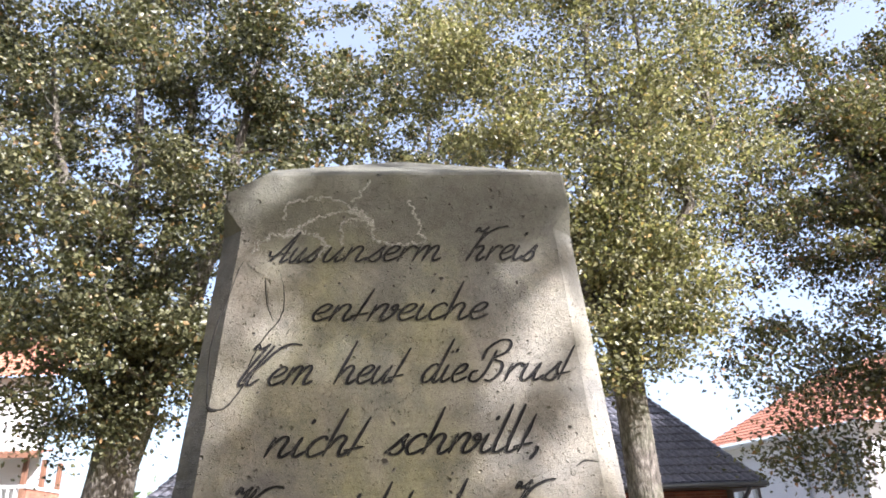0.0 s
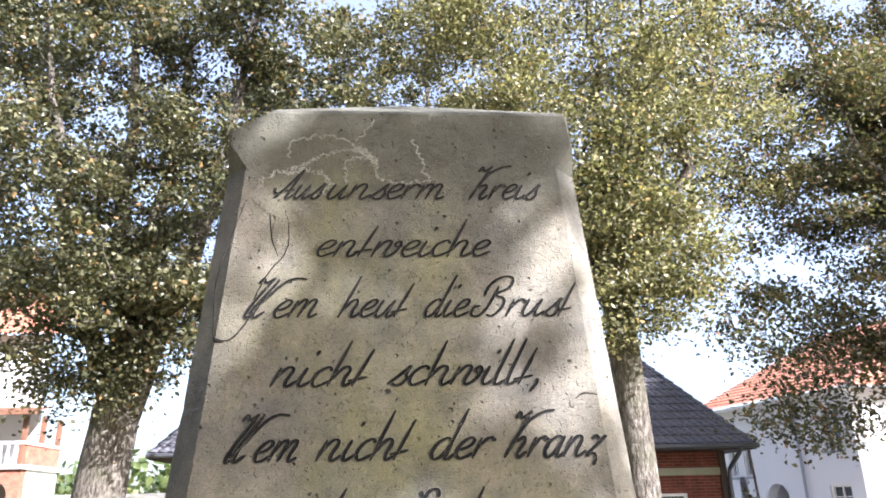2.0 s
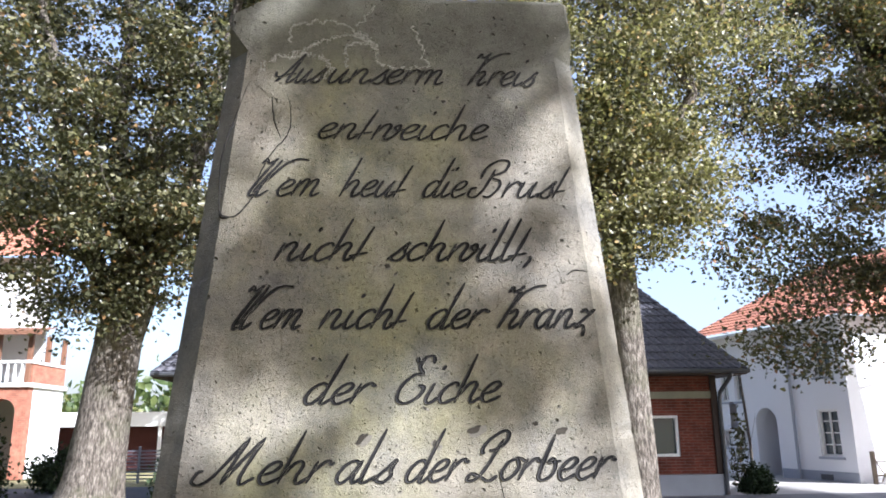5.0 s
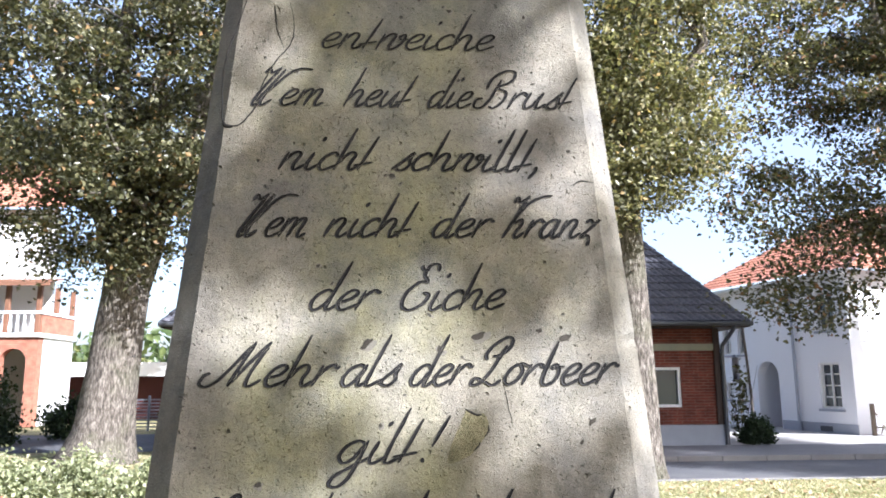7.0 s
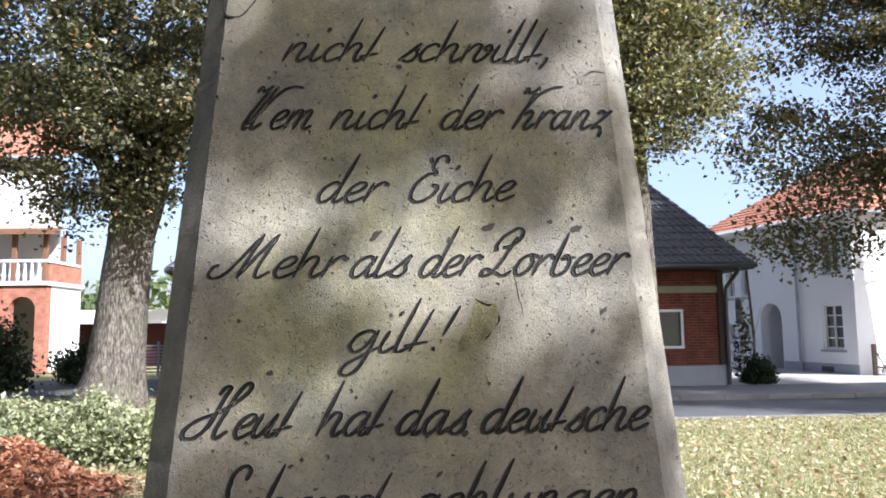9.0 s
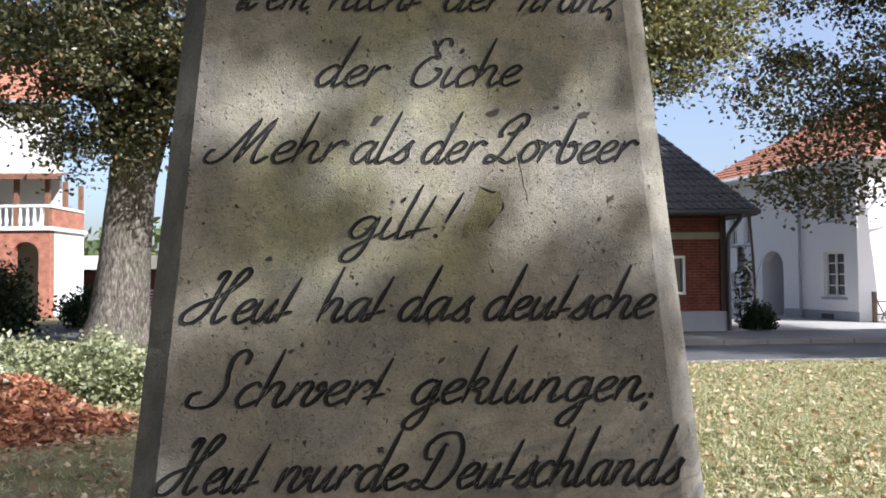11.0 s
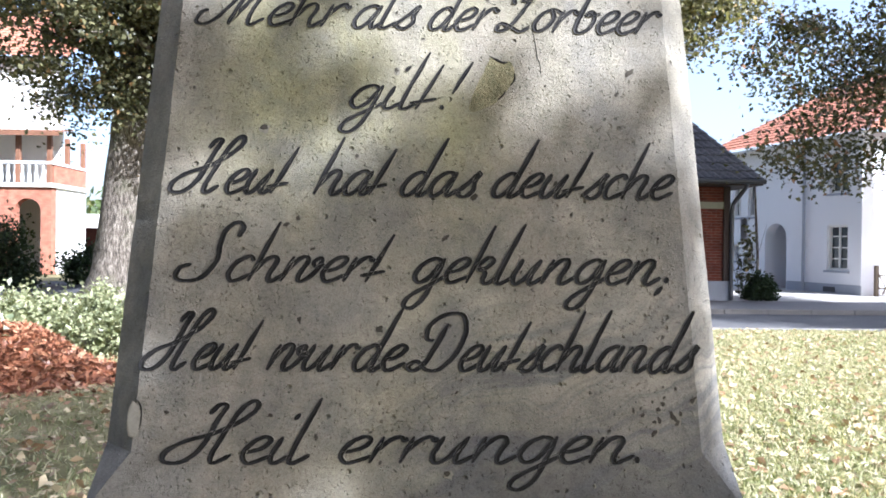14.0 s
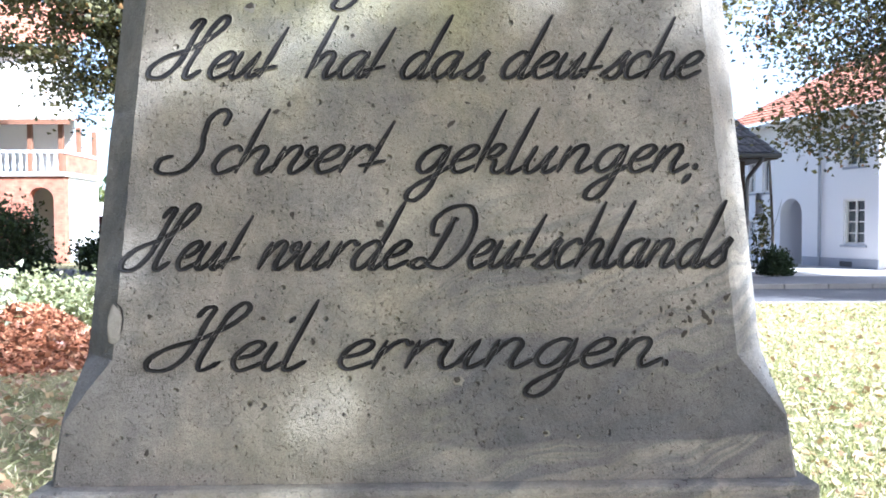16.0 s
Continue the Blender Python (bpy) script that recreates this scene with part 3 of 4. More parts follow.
def smooth_line(points, steps=5):
    """A rounded line through points, with a slight waver."""
    out = []
    p = [points[0], *points, points[-1]]
    for i in range(1, len(p) - 2):
        for k in range(steps):
            t = k / steps
            out.append(tuple(0.5 * (2 * b + (c - a) * t + (2 * a - 5 * b + 4 * c - d) * t * t + (3 * b - a - 3 * c + d) * t ** 3) for a, b, c, d in zip(*p[i - 1:i + 3])))
    out.append(points[-1])
    return [(x + 0.0016 * noise.noise(Vector((x * 90, z * 90, 0))), z + 0.0016 * noise.noise(Vector((x * 90, z * 90, 7)))) for x, z in out]


def crack(points, width, name="crack"):
    line = smooth_line(points)
    n = len(line)
    widths = [width * (0.6 + 0.8 * abs(noise.noise(Vector((i * 0.31, 3, 0))))) * min(1, 0.3 + 3 * min(i, n - 1 - i) / n) for i in range(n)]
    part(name, tube([on_front(x, z, 0.0) for x, z in line], widths, 6), CRACK, monument)


crack(line_of("-0.256,2.390 -0.264,2.371 -0.273,2.334 -0.285,2.289 -0.293,2.246 -0.291,2.191 -0.288,2.158 -0.273,2.150 -0.259,2.156 -0.242,2.179 -0.234,2.199 -0.233,2.216 -0.220,2.250 -0.207,2.270 -0.193,2.288 -0.187,2.317 -0.190,2.344 -0.197,2.367"), 0.0017)
crack(line_of("-0.288,2.156 -0.283,2.150 -0.273,2.149"), 0.004)
crack(line_of("-0.222,2.381 -0.218,2.344 -0.214,2.317 -0.202,2.285"), 0.0011)
crack(line_of("0.127,1.777 0.134,1.734 0.141,1.703"), 0.0008)
crack(line_of("0.074,1.727 0.083,1.722 0.092,1.719 0.098,1.719"), 0.0022)
crack(line_of("0.107,1.706 0.106,1.698 0.100,1.690"), 0.0016)
crack(line_of("0.095,1.684 0.090,1.676 0.086,1.671"), 0.0014)


def patch(points, material, name, off=0.0007):
    """A thin uneven scab of stone with a rounded outline."""
    line = smooth_line(points + points[:1], 4)[:-1]
    cx, cz = (sum(v) / len(line) for v in zip(*line))
    bm = bmesh.new()
    rings = []
    for f, lift in ((1.0, 0.0002), (0.93, off), (0.6, off * 1.6), (0.25, off * 1.3)):
        rings.append([bm.verts.new(on_front(cx + (x - cx) * f, cz + (z - cz) * f, lift + 0.0006 * f * noise.noise(Vector((x * 60, z * 60, f * 4))))) for x, z in line])
    for a, b in zip(rings, rings[1:]):
        for k in range(len(a)):
            bm.faces.new((a[k], a[(k + 1) % len(a)], b[(k + 1) % len(a)], b[k]))
    bm.faces.new(rings[-1])
    return part(name, bm, material, monument, smooth=True)


patch(line_of("0.076,1.726 0.092,1.719 0.102,1.720 0.107,1.700 0.090,1.676 0.076,1.663 0.052,1.655 0.050,1.668 0.062,1.697"), SPALL, "spalled_patch", 0.0002)
patch(line_of("-0.222,2.381 -0.217,2.344 -0.213,2.317 -0.201,2.288 -0.190,2.310 -0.190,2.344 -0.199,2.370 -0.213,2.388 -0.240,2.394 -0.252,2.388"), STONE, "filled_repair")


def crust():
    rng = np.random.default_rng(31)
    places, sizes = [], []
    for text, wide in (("-0.195,2.465 -0.193,2.496 -0.166,2.504 -0.120,2.506 -0.098,2.496 -0.085,2.486 -0.064,2.478", 0.0016),
                       ("-0.245,2.408 -0.216,2.437 -0.183,2.436 -0.164,2.455 -0.139,2.469 -0.102,2.481 -0.076,2.474 -0.051,2.459", 0.0032),
                       ("-0.104,2.421 -0.101,2.459 -0.085,2.466 -0.06,2.468", 0.0024), ("-0.051,2.464 -0.049,2.435 -0.034,2.421 -0.001,2.418 0.037,2.420", 0.002),
                       ("-0.085,2.498 -0.073,2.518 -0.056,2.543", 0.0018), ("0.008,2.503 0.017,2.483 0.025,2.463 0.029,2.434 0.037,2.430", 0.0015),
                       ("-0.19,2.447 -0.163,2.441 -0.133,2.431 -0.128,2.41 -0.15,2.395", 0.0045), ("-0.08,2.485 -0.066,2.470 -0.055,2.455", 0.0065)):
        for x, z in smooth_line(line_of(text), 26):
            for _ in range(3):
                jag = 0.007 * noise.noise(Vector((x * 110, z * 110, 9))), 0.007 * noise.noise(Vector((x * 110, z * 110, 13)))
                places.append((x + jag[0] + rng.normal() * wide * 0.5, z + jag[1] + rng.normal() * wide * 0.5))
                sizes.append(rng.uniform(0.0006, 0.0015))
    bm = bmesh.new()
    for (x, z), r in zip(places, sizes):
        turn = rng.uniform(0, math.tau)
        ring = [bm.verts.new(on_front(x + r * rng.uniform(0.6, 1.3) * math.cos(turn + a * 1.2566), z + r * rng.uniform(0.6, 1.3) * math.sin(turn + a * 1.2566), 0.0003)) for a in range(5)]
        tip = bm.verts.new(on_front(x, z, 0.0012))
        for a in range(5):
            bm.faces.new((ring[a], ring[(a + 1) % 5], tip))
    mesh = finish(bm, "lichen_crust", LICHEN)
    tagged(part("lichen_crust", mesh, LICHEN, monument, "thin pale grey lichen lines on the capstone"), kind="stuff")


crust()


def pits():
    """Small weathered hollows and chips in the front, their shade and lit edges put into the colour."""
    rng = np.random.default_rng(12)
    spots = [(0.06, 2.356, 5), (0.138, 2.169, 3), (-0.03, 2.072, 6), (0.253, 1.709, 5), (0.236, 1.681, 4), (-0.206, 1.63, 6), (0.02, 1.496, 5), (-0.059, 1.384, 6), (-0.187, 1.281, 4), (0.301, 1.28, 6),
             (0.283, 1.289, 4), (0.025, 1.213, 6), (-0.133, 1.256, 5), (0.096, 1.829, 8), (0.183, 1.836, 6), (0.22, 1.826, 7), (-0.063, 1.819, 7), (0.04, 1.81, 6), (-0.043, 1.706, 5), (0.055, 1.548, 6)]
    spots += [(rng.normal(0.29, 0.02), rng.normal(1.285, 0.018), rng.uniform(2, 4)) for _ in range(12)]
    for _ in range(230):
        z = rng.uniform(1.12, 2.5)
        spots.append((AXIS + rng.uniform(-0.95, 0.95) * (half(z) - 0.05), z, 0.9 + 2.8 * rng.uniform() ** 3))
    dark, pale = bmesh.new(), bmesh.new()
    for x, z, r in spots:
        r *= 0.001 * 0.75
        n = 11
        wide, turn = rng.uniform(0.8, 2.1), rng.normal(0.7, 0.7)
        for bm, grow, dx0, dz0, off in ((pale, 1.35, 0.35, -0.45, 0.0003), (dark, 1.0, 0.0, 0.0, 0.0005)):
            rim, low = [], []
            for k in range(n):
                a = math.tau * k / n
                w = r * grow * rng.uniform(0.6, 1.25)
                dx, dz = w * math.cos(a) * wide, w * math.sin(a)
                dx, dz = dx * math.cos(turn) - dz * math.sin(turn) + dx0 * r, dx * math.sin(turn) + dz * math.cos(turn) + dz0 * r
                rim.append(bm.verts.new(on_front(x + dx, z + dz, off)))
                low.append(bm.verts.new(on_front(x + dx * 0.6, z + dz * 0.6, off + 0.0003)))
            for k in range(n):
                bm.faces.new((rim[k], rim[(k + 1) % n], low[(k + 1) % n], low[k]))
            bm.faces.new(low)
    tagged(part("pitting", finish(dark, "pitting", PIT), PIT, monument, "small weathered pits with their shade painted dark"), kind="stuff")
    tagged(part("chipped_rim", finish(pale, "chipped_rim", CHIP_AND_GLINT), CHIP_AND_GLINT, monument, "lit lower edges of the pits painted pale"), kind="stuff")


pits()


patch(line_of("-0.350,1.298 -0.343,1.290 -0.341,1.272 -0.344,1.258 -0.352,1.256 -0.356,1.268 -0.355,1.286"), CHIP_AND_GLINT, "spalled_patch", 0.0006)
crack(line_of("0.243,2.058 0.258,2.065 0.277,2.063"), 0.0016)
crack(line_of("-0.347,1.300 -0.341,1.292 -0.340,1.274 -0.343,1.262"), 0.0013)


# ---- trees ----
def bend(rng, start, way, length, steps, wander, lift=0.0):
    """A wandering branch line."""
    p, d, line = Vector(start), Vector(way).normalized(), [Vector(start)]
    for _ in range(steps):
        d = (d + Vector(rng.normal(size=3) * wander) + Vector((0, 0, lift))).normalized()
        p = p + d * length / steps
        line.append(p.copy())
    return line


def tree(name, seed, base, trunk_r, fork, stems, crown, leaves, size, material, label, flare=1.5, clumps=150, sprays=(), lean=None):
    """A broad tree: flared trunk, stems that lead into limbs, and a crown of leaf clumps.
    stems: top places of the main stems; crown: centre and half-sizes."""
    rng = np.random.default_rng(seed)
    base = Vector(base)
    ob = thing(name, base, label, "tree", "lindens round the memorial")
    top = Vector((0, 0, fork))
    heights = [-0.2, 0.0, 0.25, 0.6, 1.2, 2.0, fork * 0.75, fork, fork + 0.8, fork + 2.0, fork + 4.0]
    widths = [flare, flare, 1 + (flare - 1) * 0.55, 1 + (flare - 1) * 0.25, 1.03, 0.95, 0.92, 0.88, 0.72, 0.5, 0.3]
    lean = Vector(lean or (rng.normal() * 0.02, rng.normal() * 0.02, 0))
    part("trunk", tube([Vector((0, 0, h)) + lean * h for h in heights], [trunk_r * w for w in widths], 22, rough=0.22), BARK, ob, smooth=True)
    top += lean * fork
    centre, reach = Vector(crown[0]) - base, Vector(crown[1])
    spots = []
    for i, tip in enumerate(stems):
        tip = Vector(tip) - base
        start = top + Vector((rng.normal(), rng.normal(), 0)) * trunk_r * 0.2 - Vector((0, 0, 0.35))
        line = []
        for k in range(13):
            f = k / 12
            sway = Vector(rng.normal(size=3)) * 0.14 * math.sin(math.pi * f)
            line.append(start.lerp(tip, f) + Vector(((tip.x - start.x), (tip.y - start.y), 0)) * 0.16 * math.sin(math.pi * f) + sway)
        r0 = trunk_r * (0.75 if len(stems) < 3 else 0.52)
        bm = tube(line, [r0 * (1 - 0.86 * k / 12) for k in range(13)], 10, rough=0.15)
        for k in range(2, 13):
            for _ in range(2):
                a = rng.uniform(0, math.tau)
                way = Vector((math.cos(a), math.sin(a), rng.uniform(-0.1, 0.5)))
                length = rng.uniform(0.45, 0.85) * min(reach.x, reach.y) * (1 - 0.35 * k / 12)
                twig = bend(rng, line[k], way, length, 6, 0.16, 0.02)
                r1 = r0 * (1 - 0.86 * k / 12) * 0.42
                tube(twig, [max(0.008, r1 * (1 - 0.85 * j / 6)) for j in range(7)], 6, bm)
                spots += twig[2:]
        part("limb", bm, BARK, ob, smooth=True)
    # clumps sit at branch ends and fill the crown towards its skin
    spots = [s for s in spots if ((s - centre).x / reach.x) ** 2 + ((s - centre).y / reach.y) ** 2 + ((s - centre).z / reach.z) ** 2 < 1.1]
    centres = [spots[i] for i in rng.permutation(len(spots))[: clumps // 2]]
    while len(centres) < clumps:
        v = Vector(rng.normal(size=3)).normalized() * rng.uniform(0.45, 1.0) ** 0.6
        centres.append(centre + Vector((v.x * reach.x, v.y * reach.y, v.z * reach.z)))
    places = []
    each = leaves // clumps
    for c in centres:
        r = rng.uniform(0.5, 1.05)
        p = rng.normal(size=(int(each * r * r * 1.55), 3)) * (0.46 * r, 0.46 * r, 0.23 * r)
        p[:, 2] -= 0.12 * (p[:, 0] ** 2 + p[:, 1] ** 2)
        places.append(p + np.array(c))
    for c, r, number in sprays:
        p = rng.normal(size=(number, 3)) * np.array(r)
        places.append(p + np.array(Vector(c) - base))
    places = np.concatenate(places)
    part("crown", flakes("crown", places, rng.uniform(0.6, 1.25, len(places)) * size, rng, material, flat=0.3, droop=0.4), material, ob)
    return ob


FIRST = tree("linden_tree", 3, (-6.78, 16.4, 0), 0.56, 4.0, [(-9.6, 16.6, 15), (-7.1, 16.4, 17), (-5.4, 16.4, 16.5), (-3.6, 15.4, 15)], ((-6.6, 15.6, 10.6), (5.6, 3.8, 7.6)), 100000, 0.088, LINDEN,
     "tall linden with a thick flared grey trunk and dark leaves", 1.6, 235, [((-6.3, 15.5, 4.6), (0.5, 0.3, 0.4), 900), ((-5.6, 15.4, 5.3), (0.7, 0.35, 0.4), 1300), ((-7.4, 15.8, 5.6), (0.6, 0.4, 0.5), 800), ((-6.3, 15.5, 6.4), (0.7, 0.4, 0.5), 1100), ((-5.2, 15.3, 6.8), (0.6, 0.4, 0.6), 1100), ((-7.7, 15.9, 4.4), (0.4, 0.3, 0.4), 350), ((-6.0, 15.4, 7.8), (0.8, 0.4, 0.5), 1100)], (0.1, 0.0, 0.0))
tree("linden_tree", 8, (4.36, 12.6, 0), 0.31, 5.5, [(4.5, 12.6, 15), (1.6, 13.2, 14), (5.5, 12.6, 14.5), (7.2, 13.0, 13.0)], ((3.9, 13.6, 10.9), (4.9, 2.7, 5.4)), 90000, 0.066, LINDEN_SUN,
     "tall linden with furrowed trunk and yellowing leaves in a sunlit tone", 1.35, 250, [((x, 11.5, z), (a, 0.4, 0.17), int(2700 * a)) for x, z, a in ((3.95, 6.6, 0.5), (4.65, 6.1, 0.45), (5.05, 5.5, 0.45), (4.35, 4.95, 0.45), (3.95, 7.7, 0.5), (5.1, 6.95, 0.4), (3.85, 5.45, 0.5), (3.55, 4.6, 0.4), (4.5, 5.6, 0.5), (4.4, 7.1, 0.6), (5.5, 6.2, 0.3), (4.1, 8.4, 0.5))])
tree("linden_tree", 13, (15.5, 15.4, 0), 0.38, 3.6, [(13.8, 15.2, 14), (11.2, 15.4, 12.5), (17, 15.5, 14)], ((12.6, 15.4, 8.8), (5.6, 2.6, 5.2)), 70000, 0.085, LINDEN_MID,
     "low-hanging linden with turning orange-brown leaves", 1.4, 210, [((x + 0.35, 15.3, z + 0.2), (0.5, 0.35, 0.26), 480) for x, z in ((8.0, 3.3), (8.9, 2.95), (9.8, 3.4), (10.9, 4.1), (8.1, 4.8), (7.8, 6.2), (9.5, 4.4), (9.0, 5.6), (10.5, 5.0), (8.6, 3.9), (7.4, 5.4), (9.9, 5.9), (11.5, 4.9))])
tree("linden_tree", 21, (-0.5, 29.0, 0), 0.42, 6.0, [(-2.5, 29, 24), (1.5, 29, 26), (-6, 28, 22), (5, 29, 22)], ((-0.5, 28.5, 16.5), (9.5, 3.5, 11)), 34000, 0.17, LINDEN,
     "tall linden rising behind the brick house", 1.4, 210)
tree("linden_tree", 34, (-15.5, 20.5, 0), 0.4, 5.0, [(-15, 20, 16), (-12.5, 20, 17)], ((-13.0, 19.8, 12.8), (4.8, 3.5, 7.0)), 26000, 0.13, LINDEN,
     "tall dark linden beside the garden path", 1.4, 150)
tree("linden_tree", 40, (18.5, 18.5, 0), 0.4, 4.5, [(16, 18, 17), (12.2, 18.2, 18), (13.5, 18, 14.5)], ((13.4, 18.2, 15.2), (6.0, 3.0, 6.8)), 52000, 0.1, LINDEN_MID,
     "tall linden beside the forecourt", 1.4, 210)
# the tree behind the path, whose outer sprays dapple the front of the stone: place on the stone, half-widths, thickness
SHADE = [(-0.03, 2.42, 0.15, 0.09, 3.34), (0.22, 1.12, 0.15, 0.09, 2.75), (-0.08, 2.06, 0.15, 0.09, 2.68), (-0.08, 1.3, 0.15, 0.09, 2.06), (-0.28, 1.12, 0.15, 0.09, 1.71), (0.12, 1.52, 0.15, 0.09, 1.49),
         (-0.23, 1.7, 0.11, 0.06, 1.68), (-0.18, 1.43, 0.11, 0.06, 1.42), (0.27, 1.93, 0.11, 0.06, 1.39), (0.32, 1.34, 0.06, 0.09, 1.65), (-0.33, 1.61, 0.06, 0.09, 1.27), (0.17, 2.51, 0.06, 0.09, 1.2),
         (0.27, 1.52, 0.06, 0.04, 2.35), (-0.28, 1.97, 0.06, 0.04, 2.0), (-0.03, 1.43, 0.06, 0.04, 1.66), (0.02, 2.2, 0.06, 0.04, 1.65), (-0.03, 1.12, 0.06, 0.04, 1.58), (0.02, 1.52, 0.06, 0.04, 1.58),
         (-0.14, 1.36, 0.1, 0.06, 1.8), (0.08, 1.17, 0.07, 0.05, 2.0), (0.17, 1.27, 0.06, 0.045, 1.5)]
# four unseen sprays added to shade the left lawn and the ground in front
SPRAYS = [((4.4, -1.6, 6.6), (1.2, 0.8, 0.5), 9000), ((3.4, -0.4, 6.2), (1.0, 0.9, 0.35), 13000), ((4.6, -9.3, 5.3), (3.4, 1.5, 0.3), 15000), ((-0.5, -8.6, 5.6), (2.6, 1.5, 0.4), 9000)]
for x, z, a, b, thick in SHADE:
    reach = 6.6 + 1.2 * noise.noise(Vector((x * 9, z * 9, 0)))
    SPRAYS.append((Vector((x, front(z), z)) + SUN * reach, (a, 0.03, b), int(6200 * thick * a * b)))
tree("linden_tree", 55, (4.2, -9.0, 0), 0.42, 3.6, [(4.2, -9.2, 11), (5.0, -6.9, 8.8), (3.0, -10, 10)], ((3.2, -9.8, 7.6), (3.0, 2.4, 3.6)), 30000, 0.06, LINDEN,
     "linden whose outer sprays dapple the memorial with shade", 1.4, 60, SPRAYS)


# unseen tree copies, added to block skylight and to shade the right-hand linden
for at, turn in (((-5.2, -5.8, 0), 40), ((-1.5, -11.0, 0), 120), ((-13.5, -1.0, 0), 200), ((20.5, 7.0, 0), 300), ((-12.0, -11.0, 0), 75), ((2.5, -19.0, 0), 10), ((-2.5, -7.2, 0), 160)):
    copy_thing(FIRST, pose(*at, 0, 0, turn))


# ---- low plants ----
def shrub(name, seed, at, reach, leaves, size, material, label, category="shrub", stems=9, clumps=26):
    rng = np.random.default_rng(seed)
    ob = thing(name, at, label, category)
    bm = bmesh.new()
    for _ in range(stems):
        a, out = rng.uniform(0, math.tau), rng.uniform(0.2, 0.8)
        line = bend(rng, (0.1 * math.cos(a), 0.1 * math.sin(a), -0.03), (out * math.cos(a) * reach[0] / reach[2], out * math.sin(a) * reach[1] / reach[2], 1), reach[2] * 0.9, 5, 0.12)
        tube(line, [0.014, 0.012, 0.01, 0.008, 0.006, 0.004], 5, bm)
    part("stems", bm, BARK, ob)
    places = []
    for _ in range(clumps):
        v = rng.normal(size=3)
        v /= np.linalg.norm(v)
        c = v * np.array(reach) * rng.uniform(0.5, 0.95)
        c[2] = abs(c[2])
        places.append(c + rng.normal(size=(leaves // clumps, 3)) * np.array(reach) * (0.17, 0.17, 0.12))
    places = np.concatenate(places)
    places[:, 2] = np.abs(places[:, 2]) + 0.02
    part("foliage", flakes("foliage", places, rng.uniform(0.6, 1.3, len(places)) * size, rng, material), material, ob)
    return ob


for i, (x, y, h) in enumerate(((-3.1, 8.9, 0.72), (-4.3, 9.3, 0.85), (-5.6, 9.6, 0.8), (-2.2, 9.5, 0.6))):
    shrub("shrub", 100 + i, (x, y, 0), (1.0, 0.75, h), 5200, 0.05, SHRUB, "loose light-green garden shrub behind the mulch heap", clumps=40)
shrub("pale_bush", 110, (-4.75, 6.9, 0), (0.55, 0.5, 1.15), 1800, 0.055, PALE, "sunlit pale-leaved bush at the lawn's edge")
shrub("dark_bush", 111, (-12.6, 21.5, 0), (1.5, 1.0, 2.3), 7000, 0.09, EVERGREEN, "dark evergreen bush before the brick villa", clumps=60)
shrub("dark_bush", 112, (-10.3, 23.5, 0), (1.0, 0.9, 1.5), 4000, 0.09, EVERGREEN, "dark garden bush beside the path")
shrub("dark_bush", 113, (-5.3, 18.4, 0), (0.8, 0.8, 1.3), 4000, 0.08, EVERGREEN, "dark bush behind the linden trunk")
shrub("round_bush", 114, (9.27, 18.5, 0.06), (0.46, 0.45, 0.7), 5500, 0.05, EVERGREEN, "clipped round dark bush beside the brick house", clumps=60)
shrub("sapling", 115, (9.6, 20.2, 0.05), (0.35, 0.35, 2.4), 260, 0.10, LINDEN, "sparse young tree beside the house corner", "tree", 3, 14)


def mulch_heap():
    rng = np.random.default_rng(5)
    ob = thing("mulch_heap", (-4.3, 7.1, 0), "heap of reddish-brown bark mulch on the lawn", "mulch heap")
    bm = bmesh.new()
    grid, n = [], 40

    def rise(x, y):
        r = math.hypot(x / 1.25, y / 0.85)
        return max(0.0, 0.62 * math.exp(-2.1 * r * r) - 0.05) + 0.05 * noise.noise(Vector((x * 4, y * 4, 2))) * (r < 1.2)

    for i in range(n + 1):
        grid.append([bm.verts.new((x, y, rise(x, y) - 0.02)) for x, y in ((-1.7 + 3.4 * i / n, -1.2 + 2.4 * j / n) for j in range(n + 1))])
    for i in range(n):
        for j in range(n):
            bm.faces.new((grid[i][j], grid[i + 1][j], grid[i + 1][j + 1], grid[i][j + 1]))
    part("core", bm, plain("mulch_core", (0.17, 0.065, 0.034), 0.95, 40, 0.4, patch=8), ob)
    xy = rng.normal(size=(9000, 2)) * (0.62, 0.42)
    z = np.array([rise(x, y) for x, y in xy])
    places = np.c_[xy, z + rng.uniform(-0.015, 0.03, len(xy))]
    chips = flakes("chip_cover", places, rng.uniform(0.02, 0.06, len(xy)), rng, MULCH, 0.5, 2.4, 0.1)
    tagged(part("chip_cover", chips, MULCH, ob), kind="stuff")


mulch_heap()


